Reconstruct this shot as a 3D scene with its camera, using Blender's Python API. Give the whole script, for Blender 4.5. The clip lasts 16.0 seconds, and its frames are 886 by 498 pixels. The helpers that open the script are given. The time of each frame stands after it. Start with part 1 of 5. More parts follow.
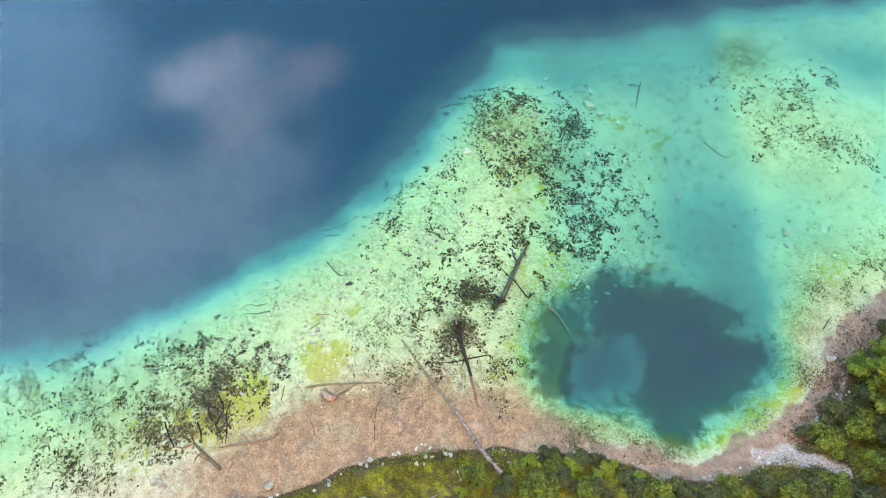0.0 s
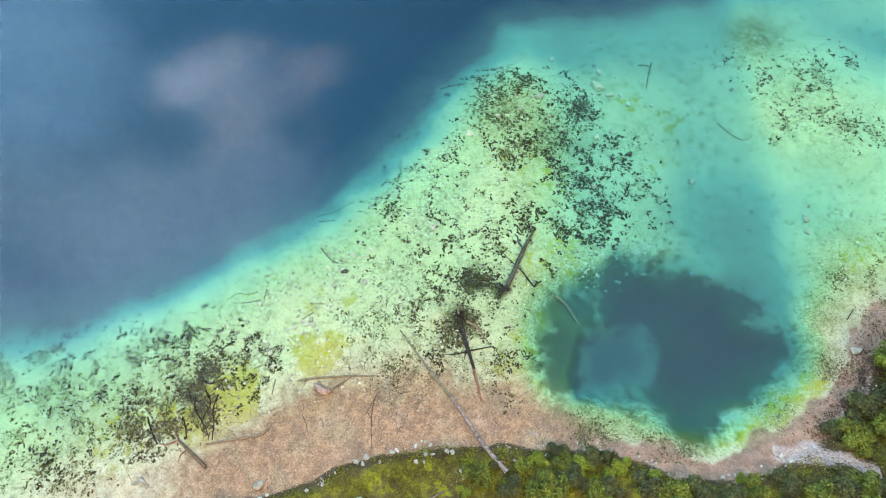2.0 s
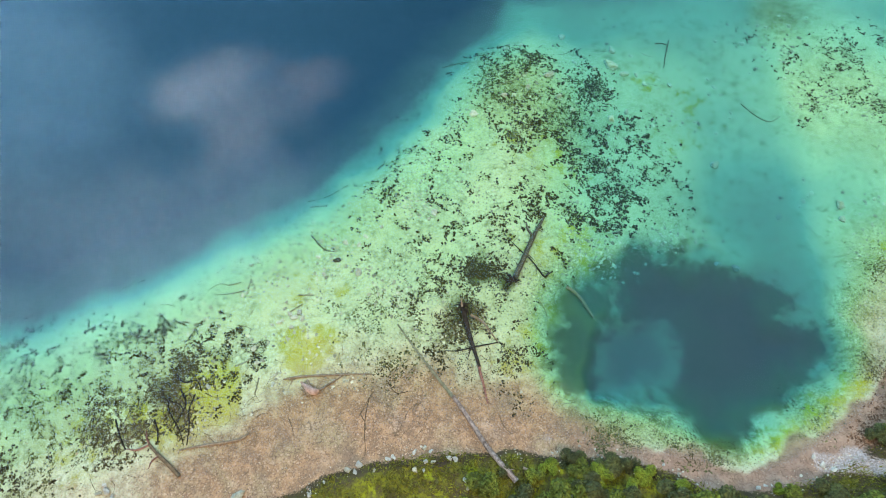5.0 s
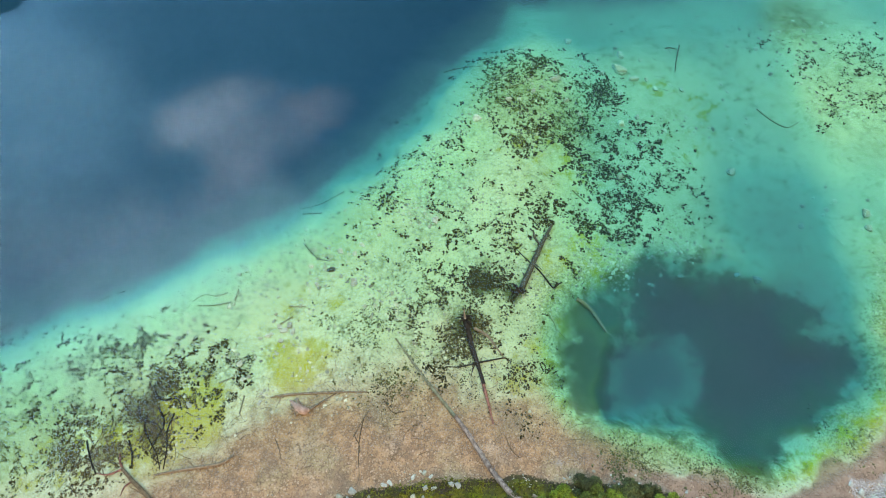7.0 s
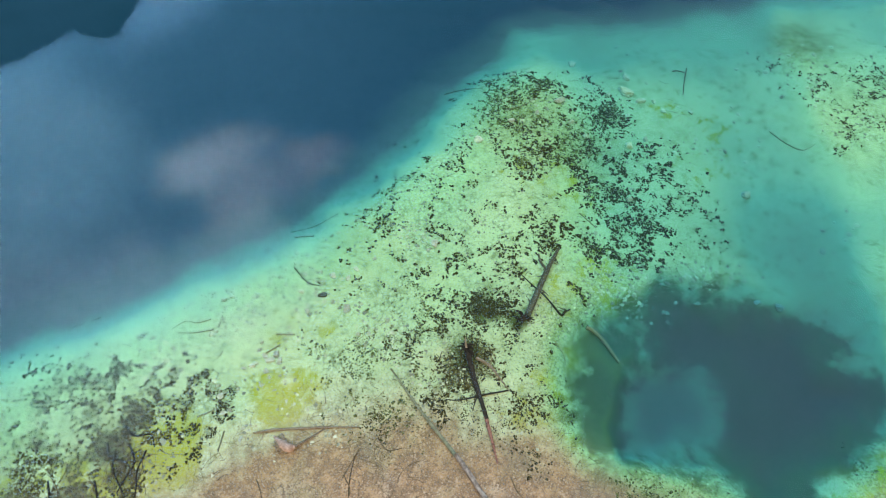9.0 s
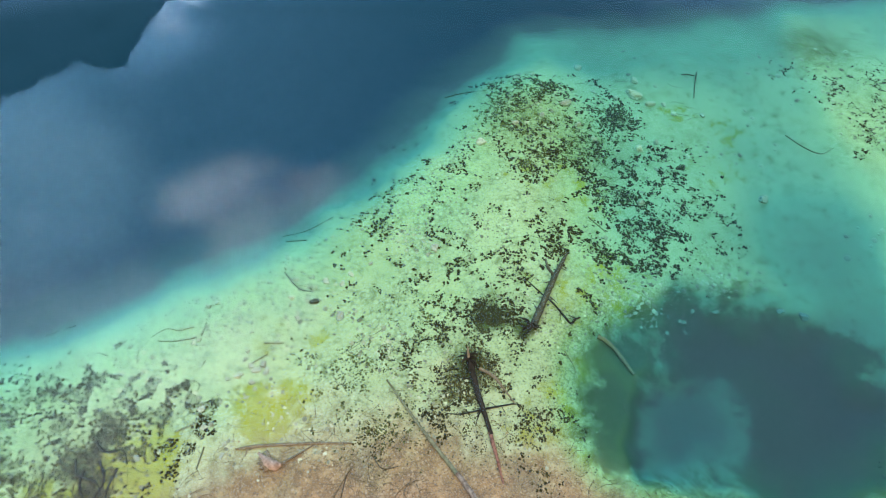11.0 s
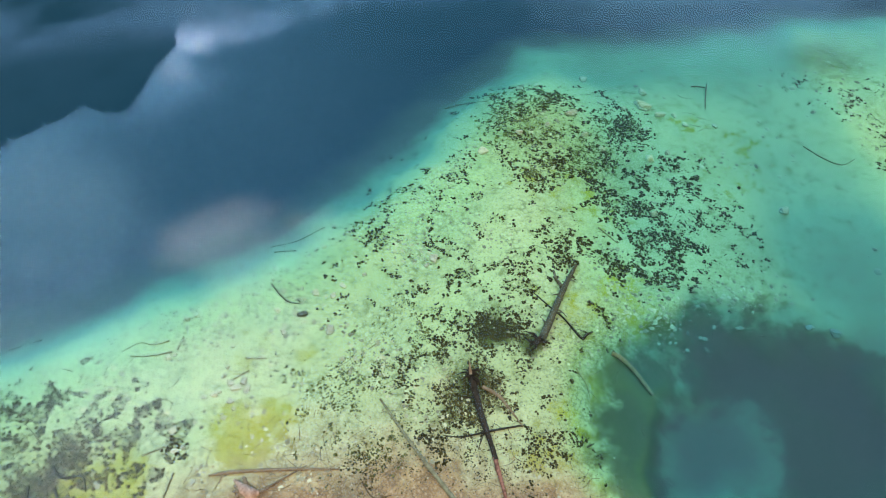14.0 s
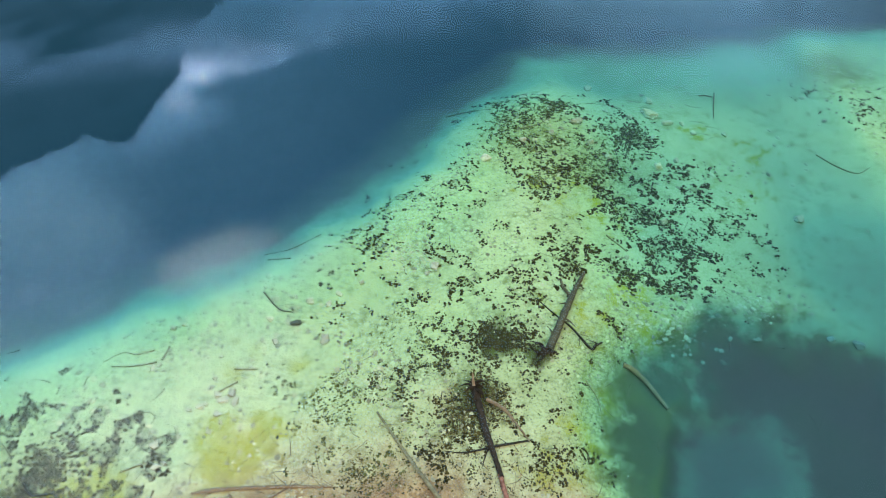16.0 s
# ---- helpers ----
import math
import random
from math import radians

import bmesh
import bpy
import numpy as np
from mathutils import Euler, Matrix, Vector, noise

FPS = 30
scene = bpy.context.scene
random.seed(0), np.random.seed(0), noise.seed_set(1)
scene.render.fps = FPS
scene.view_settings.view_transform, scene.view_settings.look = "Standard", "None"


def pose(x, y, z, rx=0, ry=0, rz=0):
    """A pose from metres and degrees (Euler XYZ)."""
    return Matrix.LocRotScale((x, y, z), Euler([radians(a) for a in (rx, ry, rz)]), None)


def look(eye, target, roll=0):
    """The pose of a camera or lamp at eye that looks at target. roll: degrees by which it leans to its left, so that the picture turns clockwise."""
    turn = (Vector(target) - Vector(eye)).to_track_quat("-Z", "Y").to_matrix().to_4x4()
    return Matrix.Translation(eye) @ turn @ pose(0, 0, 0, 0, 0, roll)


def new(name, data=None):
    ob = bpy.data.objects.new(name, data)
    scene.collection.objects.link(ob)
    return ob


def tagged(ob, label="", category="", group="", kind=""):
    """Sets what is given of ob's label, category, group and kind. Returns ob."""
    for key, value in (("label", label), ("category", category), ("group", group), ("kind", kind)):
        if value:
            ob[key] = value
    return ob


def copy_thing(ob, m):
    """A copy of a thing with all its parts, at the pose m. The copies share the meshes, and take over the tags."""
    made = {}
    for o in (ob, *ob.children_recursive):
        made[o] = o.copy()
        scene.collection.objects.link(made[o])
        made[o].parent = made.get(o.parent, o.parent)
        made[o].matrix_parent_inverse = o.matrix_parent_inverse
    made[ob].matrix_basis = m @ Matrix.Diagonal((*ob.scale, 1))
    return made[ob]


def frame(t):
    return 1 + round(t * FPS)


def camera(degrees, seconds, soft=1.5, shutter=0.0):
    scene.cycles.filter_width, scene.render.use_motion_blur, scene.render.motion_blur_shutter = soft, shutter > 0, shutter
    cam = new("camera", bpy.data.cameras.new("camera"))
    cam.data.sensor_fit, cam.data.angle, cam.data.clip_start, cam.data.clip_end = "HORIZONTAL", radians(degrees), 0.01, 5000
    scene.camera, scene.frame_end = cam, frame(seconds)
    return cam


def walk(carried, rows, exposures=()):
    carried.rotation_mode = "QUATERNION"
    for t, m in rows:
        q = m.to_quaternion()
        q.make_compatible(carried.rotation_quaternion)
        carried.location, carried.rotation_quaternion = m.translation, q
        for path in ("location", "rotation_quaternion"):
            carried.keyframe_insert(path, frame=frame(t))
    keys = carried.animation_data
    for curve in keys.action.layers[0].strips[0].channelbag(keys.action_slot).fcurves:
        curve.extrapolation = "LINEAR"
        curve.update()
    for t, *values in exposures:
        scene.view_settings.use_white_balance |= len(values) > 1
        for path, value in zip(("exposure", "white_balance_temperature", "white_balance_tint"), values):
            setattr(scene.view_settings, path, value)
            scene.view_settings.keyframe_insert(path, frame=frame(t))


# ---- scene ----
cam = camera(70.6, 16.0, soft=1.0)
METRES, EYE, TILT, LEAN, TURN = 20.0, 43.4, -67.0, 0.0, 0.0
ROWS = [
    (0.0, 0.0, 0.0, 0.0, 0.0, 0.0, -0.0),
    (0.5, -0.0013, 0.0316, -0.0138, -0.01, 0.03, -0.01),
    (1.0, -0.0035, 0.0638, -0.0265, -0.04, 0.04, -0.02),
    (1.5, -0.0054, 0.0962, -0.0398, -0.06, 0.06, -0.04),
    (2.0, -0.0074, 0.1289, -0.0531, -0.09, 0.08, -0.06),
    (2.5, -0.0089, 0.1616, -0.0673, -0.11, 0.11, -0.09),
    (3.0, -0.0107, 0.1946, -0.081, -0.12, 0.25, -0.11),
    (3.5, -0.0119, 0.2275, -0.095, -0.14, 0.46, -0.13),
    (4.0, -0.0133, 0.2601, -0.1085, -0.16, 0.71, -0.15),
    (6.5, -0.0217, 0.4197, -0.1706, -0.25, 2.72, -0.31),
    (7.0, -0.0222, 0.4537, -0.1865, -0.25, 3.72, -0.34),
    (7.5, -0.0225, 0.4863, -0.2013, -0.26, 4.82, -0.37),
    (8.0, -0.022, 0.5169, -0.2132, -0.32, 5.92, -0.43),
    (8.5, -0.0207, 0.5473, -0.2261, -0.3, 7.05, -0.46),
    (9.0, -0.0213, 0.5787, -0.2381, -0.3, 7.89, -0.5),
    (11.5, -0.022, 0.7266, -0.3015, -0.35, 11.51, -0.66),
    (12.0, -0.0218, 0.7511, -0.3123, -0.38, 12.52, -0.69),
    (12.5, -0.0213, 0.7734, -0.3218, -0.37, 13.12, -0.71),
    (13.0, -0.0209, 0.7958, -0.3315, -0.38, 13.6, -0.74),
    (13.5, -0.0205, 0.8182, -0.3412, -0.38, 14.09, -0.76),
    (14.0, -0.0207, 0.8392, -0.3497, -0.4, 14.6, -0.8),
    (14.5, -0.0213, 0.8604, -0.3581, -0.4, 15.22, -0.83),
    (15.0, -0.0216, 0.8815, -0.3663, -0.41, 15.82, -0.86),
    (15.5, -0.0221, 0.9022, -0.3745, -0.42, 16.5, -0.89),
    (16.0, -0.0226, 0.923, -0.3826, -0.42, 17.25, -0.92),
]
EXPOSURES = [(0, 0.48, 6700, 25), (4, 0.28, 6600, 19), (8, 0.10, 6550, 11), (16, 0.08, 7000, 15)]
SKY_STRENGTH, SUN_POWER = 1.35, 1.0
# clouds: bearing, height, reach, core, squash, colour
CLOUDS = [
    (8, 40, 62, 22, 1.0, (0.13, 0.42, 0.72)),
    (42, 42, 36, 8, 1.0, (0.40, 0.62, 0.78)),
    (-43, 40, 38, 12, 1.0, (0.50, 1.45, 2.55)),
    (-47, 36, 17, 2, 1.0, (1.5, 3.9, 6.6)),
    (-60, 50, 22, 3, 1.0, (2.4, 4.0, 5.0)),
    (-44, 42, 13, 2, 1.0, (2.0, 4.4, 6.6)),
    (-46, 55, 13, 2, 1.3, (3.0, 4.9, 6.2)),
    (-33, 55, 13, 2, 1.2, (2.6, 4.2, 5.2)),
    (-28, 50, 11, 1, 1.6, (3.4, 4.5, 5.4)),
    (-33.5, 47.3, 5.5, 0.5, 1.5, (4.8, 6.6, 8.2)),
    (-27, 46.9, 6.0, 0.5, 2.4, (4.2, 5.6, 6.9)),
    (-19, 49.5, 7, 0.5, 2.4, (2.7, 3.3, 3.9)),
    (-22, 53.6, 4.5, 0.5, 1.5, (0.5, 1.3, 1.9)),
    (-37.5, 50.5, 4.5, 0.5, 1.0, (0.8, 2.0, 3.0)),
    (-48, 43.0, 2.5, 0.3, 2.0, (2.9, 5.9, 8.8)),
    (-45.5, 45.5, 4, 0.3, 2.6, (2.2, 4.6, 7.2)),
    (-29, 34.5, 8, 0.5, 1.6, (1.6, 3.8, 6.6)),
    (-27, 33.6, 3, 0.3, 1.2, (3.6, 6.2, 9.6)),
    (-24.3, 31.2, 3.4, 0.5, 1.2, (11.0, 16.0, 24.0)),
    (-21.5, 31.3, 4.5, 0.5, 2.0, (6.5, 10.4, 16.5)),
    (-18, 31.6, 4.5, 0.4, 2.6, (2.6, 5.0, 8.6)),
    (-12, 30.0, 8, 1, 3.0, (1.2, 2.7, 4.6)),
    (-4, 27, 18, 4, 3.0, (0.7, 1.8, 3.2)),
    (20, 26, 24, 6, 2.5, (0.9, 2.0, 3.0)),
]
# water: depth, what it lets through, what it scatters
WATER = [
    (0.0, (1.0, 1.0, 1.0), (0.0, 0.0, 0.0)),
    (0.3, (0.86, 0.98, 0.79), (0.0, 0.004, 0.002)),
    (1.0, (0.50, 0.95, 0.66), (0.001, 0.006, 0.005)),
    (2.0, (0.28, 0.80, 0.68), (0.004, 0.018, 0.022)),
    (3.5, (0.07, 0.41, 0.44), (0.012, 0.044, 0.054)),
    (6.0, (0.01, 0.08, 0.10), (0.022, 0.054, 0.066)),
    (12.0, (0.0, 0.0, 0.0), (0.005, 0.044, 0.070)),
]
walk(cam, [(t, pose(0, 0, EYE, TILT, LEAN, TURN) @ pose(METRES * x, METRES * y, METRES * z, 90 + pitch, roll, yaw)) for t, x, y, z, yaw, pitch, roll in ROWS],
     EXPOSURES)

# ---- world, sun -----------------------------------------------------------
SUN_ELEV, SUN_ROT = radians(52), radians(150)
world = bpy.data.worlds.new("sky")
scene.world = world
world.use_nodes = True
wt = world.node_tree
wt.nodes.clear()


def wmath(op, a, b=None, clamp=False):
    n = wt.nodes.new("ShaderNodeMath")
    n.operation, n.use_clamp = op, clamp
    for i, v in enumerate((a, b)):
        if v is None:
            continue
        if isinstance(v, (int, float)):
            n.inputs[i].default_value = v
        else:
            wt.links.new(v, n.inputs[i])
    return n.outputs[0]


def wmix(fac, a, b, blend="MIX"):
    n = wt.nodes.new("ShaderNodeMix")
    n.data_type, n.blend_type, n.clamp_result = "RGBA", blend, False
    for i, v in ((0, fac), (6, a), (7, b)):
        if isinstance(v, (int, float)):
            n.inputs[i].default_value = v
        elif isinstance(v, tuple):
            n.inputs[i].default_value = (*v, 1)
        else:
            wt.links.new(v, n.inputs[i])
    return n.outputs[2]


sky = wt.nodes.new("ShaderNodeTexSky")
sky.sky_type, sky.sun_disc = "NISHITA", False
sky.sun_elevation, sky.sun_rotation, sky.dust_density = SUN_ELEV, SUN_ROT, 1.5
sky_light = wmix(1.0, sky.outputs[0], (0.075, 0.075, 0.075), "MULTIPLY")
way = wt.nodes.new("ShaderNodeTexCoord").outputs["Generated"]


def wnoise(scale, detail, rough, dist=0.0):
    n = wt.nodes.new("ShaderNodeTexNoise")
    wt.links.new(way, n.inputs["Vector"])
    n.inputs["Scale"].default_value, n.inputs["Detail"].default_value = scale, detail
    n.inputs["Roughness"].default_value, n.inputs["Distortion"].default_value = rough, dist
    return n.outputs[0]


def wramp(v, a, b):
    n = wt.nodes.new("ShaderNodeMapRange")
    n.interpolation_type = "SMOOTHSTEP"
    wt.links.new(v, n.inputs[0])
    n.inputs[1].default_value, n.inputs[2].default_value = a, b
    return n.outputs[0]


def cloud_bank(azimuth, elevation, reach, core, stretch=1.0, tear=1.7):
    """A soft cloud in one direction of the sky, with a ragged edge."""
    a, e = radians(azimuth), radians(elevation)
    n = wt.nodes.new("ShaderNodeVectorMath")
    n.operation = "SUBTRACT"
    wt.links.new(way, n.inputs[0])
    n.inputs[1].default_value = (math.sin(a) * math.cos(e), math.cos(a) * math.cos(e), math.sin(e))
    s = wt.nodes.new("ShaderNodeVectorMath")
    s.operation = "MULTIPLY"
    wt.links.new(n.outputs[0], s.inputs[0])
    s.inputs[1].default_value = (1, 1, stretch)
    ln = wt.nodes.new("ShaderNodeVectorMath")
    ln.operation = "LENGTH"
    wt.links.new(s.outputs[0], ln.inputs[0])
    window = wramp(ln.outputs["Value"], radians(reach), radians(core))
    torn = wmath("MULTIPLY", wmath("SUBTRACT", wnoise(9 if reach > 9 else 17 if reach > 5 else 34, 8, 0.62, 0.9), 0.5), tear if reach > 9 else 2.6)
    if reach > 30:
        return window
    body = wmath("ADD", wmath("SUBTRACT", window, 0.30), torn)
    return wmath("MULTIPLY", wramp(body, -0.2, 1.0), wramp(window, 0.0, 0.6))


overcast = wramp(wnoise(2.2, 6, 0.6, 0.3), 0.30, 0.75)
dome = wmix(overcast, sky_light, (0.62, 0.55, 0.42))
dome = wmix(0.65, dome, (0.56, 0.50, 0.40))
for azimuth, elevation, reach, core, stretch, colour in CLOUDS:
    dome = wmix(cloud_bank(azimuth, elevation, reach, core, stretch), dome, colour)
bg = wt.nodes.new("ShaderNodeBackground")
wt.links.new(dome, bg.inputs[0])
bg.inputs[1].default_value = SKY_STRENGTH
wt.links.new(bg.outputs[0], wt.nodes.new("ShaderNodeOutputWorld").inputs[0])

sun = new("sun", bpy.data.lights.new("sun", "SUN"))
sun.data.energy, sun.data.angle, sun.data.color = SUN_POWER, radians(16), (1.0, 0.84, 0.60)
sun.matrix_world = look((60 * math.sin(SUN_ROT) * math.cos(SUN_ELEV), 60 * math.cos(SUN_ROT) * math.cos(SUN_ELEV), 60 * math.sin(SUN_ELEV)), (0, 0, 0))

# ---- materials ------------------------------------------------------------
# What lies under water is seen through it: red is absorbed first, the water itself scatters blue.
KNEE, RISE = 0.35, 0.25


def lifted(depth):
    """Seen from the air a lake bed lies higher than it is: the depth at which it shows."""
    return np.minimum(depth, KNEE) + RISE * np.maximum(depth - KNEE, 0)


SEEN = bpy.data.node_groups.new("seen_through_water", "ShaderNodeTree")
SEEN.interface.new_socket("Color", in_out="INPUT", socket_type="NodeSocketColor")
SEEN.interface.new_socket("Color", in_out="OUTPUT", socket_type="NodeSocketColor")


def build_seen():
    nt = SEEN
    gi, go = nt.nodes.new("NodeGroupInput"), nt.nodes.new("NodeGroupOutput")
    sep = nt.nodes.new("ShaderNodeSeparateXYZ")
    nt.links.new(nt.nodes.new("ShaderNodeNewGeometry").outputs["Position"], sep.inputs[0])
    mr = nt.nodes.new("ShaderNodeMapRange")
    nt.links.new(sep.outputs[2], mr.inputs[0])
    mr.inputs[1].default_value, mr.inputs[2].default_value = 0.0, -lifted(12.0)
    outs = []
    for k in (1, 2):
        r = nt.nodes.new("ShaderNodeValToRGB")
        r.color_ramp.interpolation = "LINEAR"
        while len(r.color_ramp.elements) < len(WATER):
            r.color_ramp.elements.new(0.5)
        for el, row in zip(r.color_ramp.elements, WATER):
            el.position, el.color = lifted(row[0]) / lifted(12.0), (*row[k], 1)
        nt.links.new(mr.outputs[0], r.inputs[0])
        outs.append(r.outputs[0])
    mu = nt.nodes.new("ShaderNodeMix")
    mu.data_type, mu.blend_type = "RGBA", "MULTIPLY"
    mu.inputs[0].default_value = 1
    nt.links.new(gi.outputs[0], mu.inputs[6])
    nt.links.new(outs[0], mu.inputs[7])
    ad = nt.nodes.new("ShaderNodeMix")
    ad.data_type, ad.blend_type = "RGBA", "ADD"
    ad.inputs[0].default_value = 1
    nt.links.new(mu.outputs[2], ad.inputs[6])
    nt.links.new(outs[1], ad.inputs[7])
    nt.links.new(ad.outputs[2], go.inputs[0])


build_seen()


class Mat:
    """A node material in a few lines."""

    def __init__(self, name, rough=0.8, water=True, spec=0.3):
        self.m = bpy.data.materials.new(name)
        self.m.use_nodes = True
        self.nt = self.m.node_tree
        self.b = self.nt.nodes["Principled BSDF"]
        self.b.inputs["Roughness"].default_value = rough
        self.b.inputs["Specular IOR Level"].default_value = spec
        self.water = water
        self.geo = self.nt.nodes.new("ShaderNodeNewGeometry")
        self.obj = self.nt.nodes.new("ShaderNodeObjectInfo")
        self.pos = self.geo.outputs["Position"]

    def put(self, v, sock):
        if isinstance(v, (int, float)):
            sock.default_value = v
        elif isinstance(v, tuple):
            sock.default_value = (*v, 1) if len(sock.default_value) == 4 else v
        else:
            self.nt.links.new(v, sock)

    def noise(self, scale, detail=4, rough=0.55, dist=0.0, stretch=None, vec=None):
        n = self.nt.nodes.new("ShaderNodeTexNoise")
        v = vec or self.pos
        if stretch:
            mp = self.nt.nodes.new("ShaderNodeMapping")
            mp.inputs["Scale"].default_value = stretch
            self.nt.links.new(v, mp.inputs[0])
            v = mp.outputs[0]
        self.nt.links.new(v, n.inputs["Vector"])
        for k, val in (("Scale", scale), ("Detail", detail), ("Roughness", rough), ("Distortion", dist)):
            n.inputs[k].default_value = val
        return n.outputs[0]

    def voronoi(self, scale, feature="F1", out="Distance"):
        n = self.nt.nodes.new("ShaderNodeTexVoronoi")
        n.feature = feature
        self.nt.links.new(self.pos, n.inputs["Vector"])
        n.inputs["Scale"].default_value = scale
        return n.outputs[out]

    def step(self, v, a, b, lo=0.0, hi=1.0):
        n = self.nt.nodes.new("ShaderNodeMapRange")
        n.interpolation_type = "SMOOTHSTEP"
        self.put(v, n.inputs[0])
        for i, x in enumerate((a, b, lo, hi)):
            n.inputs[i + 1].default_value = x
        return n.outputs[0]

    def math(self, op, a, b=0.0):
        n = self.nt.nodes.new("ShaderNodeMath")
        n.operation = op
        self.put(a, n.inputs[0]), self.put(b, n.inputs[1])
        return n.outputs[0]

    def mix(self, fac, a, b, blend="MIX"):
        n = self.nt.nodes.new("ShaderNodeMix")
        n.data_type, n.blend_type = "RGBA", blend
        self.put(fac, n.inputs[0]), self.put(a, n.inputs[6]), self.put(b, n.inputs[7])
        return n.outputs[2]

    def attr(self, name):
        n = self.nt.nodes.new("ShaderNodeAttribute")
        n.attribute_name = name
        s = self.nt.nodes.new("ShaderNodeSeparateColor")
        self.nt.links.new(n.outputs["Color"], s.inputs[0])
        return s.outputs

    def bump(self, height, strength=0.4, distance=0.05):
        n = self.nt.nodes.new("ShaderNodeBump")
        n.inputs["Strength"].default_value, n.inputs["Distance"].default_value = strength, distance
        self.put(height, n.inputs["Height"])
        self.nt.links.new(n.outputs[0], self.b.inputs["Normal"])

    def done(self, colour):
        if self.water:
            g = self.nt.nodes.new("ShaderNodeGroup")
            g.node_tree = SEEN
            self.put(colour, g.inputs[0])
            colour = g.outputs[0]
        self.put(colour, self.b.inputs["Base Color"])
        return self.m


def make_ground_material():
    k = Mat("lake_bed_and_shore", 0.9, spec=0.15)
    gravel, algae, film = k.attr("cover")[:3]
    grass, dark, path = k.attr("land")[:3]
    big, mid, fine = k.noise(0.35, 5), k.noise(1.6, 6, 0.62), k.noise(9, 5, 0.65)
    dots, grain = k.noise(7.5, 5, 0.7), k.noise(24, 3, 0.7)
    marl = k.mix(k.step(big, 0.35, 0.68), (0.73, 0.71, 0.45), (0.59, 0.62, 0.41))
    marl = k.mix(k.step(k.noise(0.9, 6, 0.6, 0.4), 0.50, 0.72, 0, 0.7), marl, (0.47, 0.53, 0.30))
    marl = k.mix(k.step(mid, 0.54, 0.70, 0, 0.85), marl, (0.36, 0.40, 0.23))
    marl = k.mix(k.step(fine, 0.51, 0.68, 0, 0.75), marl, (0.27, 0.30, 0.17))
    marl = k.mix(k.step(grain, 0.58, 0.72, 0, 0.75), marl, (0.86, 0.84, 0.70))
    stone = k.nt.nodes.new("ShaderNodeSeparateColor")
    k.nt.links.new(k.voronoi(4.5, out="Color"), stone.inputs[0])
    sep = k.nt.nodes.new("ShaderNodeSeparateXYZ")
    k.nt.links.new(k.pos, sep.inputs[0])
    crisp = k.step(sep.outputs[2], -lifted(2.4), -lifted(0.6))
    rubble = k.math("MULTIPLY", k.step(k.noise(0.7, 5, 0.6), 0.42, 0.62), crisp)
    marl = k.mix(k.math("MULTIPLY", rubble, k.step(stone.outputs[0], 0.55, 1.0, 0, 0.55)), marl, (0.86, 0.84, 0.66))
    marl = k.mix(k.math("MULTIPLY", rubble, k.step(k.voronoi(4.5), 0.45, 0.85, 0, 0.75)), marl, (0.26, 0.28, 0.16))
    # brown film and specks of growth on the bed
    marl = k.mix(k.math("MULTIPLY", film, k.step(mid, 0.34, 0.66, 0.38, 0.95)), marl, (0.31, 0.295, 0.11))
    speck = k.step(k.math("ADD", dots, k.math("MULTIPLY", film, 0.17)), 0.60, 0.72)
    marl = k.mix(k.math("MULTIPLY", speck, k.step(film, 0.0, 0.6, 0.30, 0.6)), marl, (0.10, 0.115, 0.05))
    alg = k.step(k.math("ADD", algae, k.math("MULTIPLY", k.math("SUBTRACT", mid, 0.5), 1.6)), 0.24, 0.62)
    marl = k.mix(k.math("MULTIPLY", alg, k.step(fine, 0.36, 0.62, 1.0, 0.50)), marl, (0.46, 0.42, 0.014))
    silt = k.step(k.math("ADD", dark, k.math("MULTIPLY", k.math("SUBTRACT", mid, 0.5), 1.3)), 0.15, 0.8)
    marl = k.mix(k.math("MULTIPLY", silt, 0.94), marl, k.mix(k.step(big, 0.4, 0.65), (0.070, 0.080, 0.024), (0.115, 0.130, 0.030)))
    # gravel: small stones, each of its own tone
    cell = k.voronoi(13, out="Color")
    tone = k.nt.nodes.new("ShaderNodeSeparateColor")
    k.nt.links.new(cell, tone.inputs[0])
    grav = k.mix(k.step(mid, 0.3, 0.7), (0.56, 0.325, 0.170), (0.32, 0.19, 0.105))
    grav = k.mix(k.step(big, 0.48, 0.66, 0, 0.7), grav, (0.42, 0.33, 0.18))
    grav = k.mix(k.step(k.noise(0.6, 5, 0.6, 0.5), 0.55, 0.7, 0, 0.5), grav, (0.70, 0.50, 0.34))
    grav = k.mix(k.step(tone.outputs[0], 0.75, 1.0, 0, 0.5), grav, (0.74, 0.53, 0.37))
    grav = k.mix(k.step(tone.outputs[1], 0.70, 1.0, 0, 0.8), grav, (0.28, 0.175, 0.11))
    grav = k.mix(k.step(dots, 0.55, 0.68, 0, 0.8), grav, (0.16, 0.105, 0.07))
    grav = k.mix(k.step(k.noise(0.45, 5, 0.62, 0.4), 0.50, 0.66, 0, 0.6), grav, (0.25, 0.165, 0.112))
    grav = k.mix(k.step(sep.outputs[0], 5.0, 13.0, 0, 0.65), grav, k.mix(k.step(mid, 0.35, 0.65), (0.42, 0.27, 0.20), (0.30, 0.195, 0.145)))
    grav = k.mix(k.step(gravel, 0.86, 0.40, 0, 0.8), grav, k.mix(k.step(mid, 0.35, 0.65), (0.72, 0.56, 0.36), (0.52, 0.39, 0.24)))
    crack = k.voronoi(4.2, "DISTANCE_TO_EDGE")
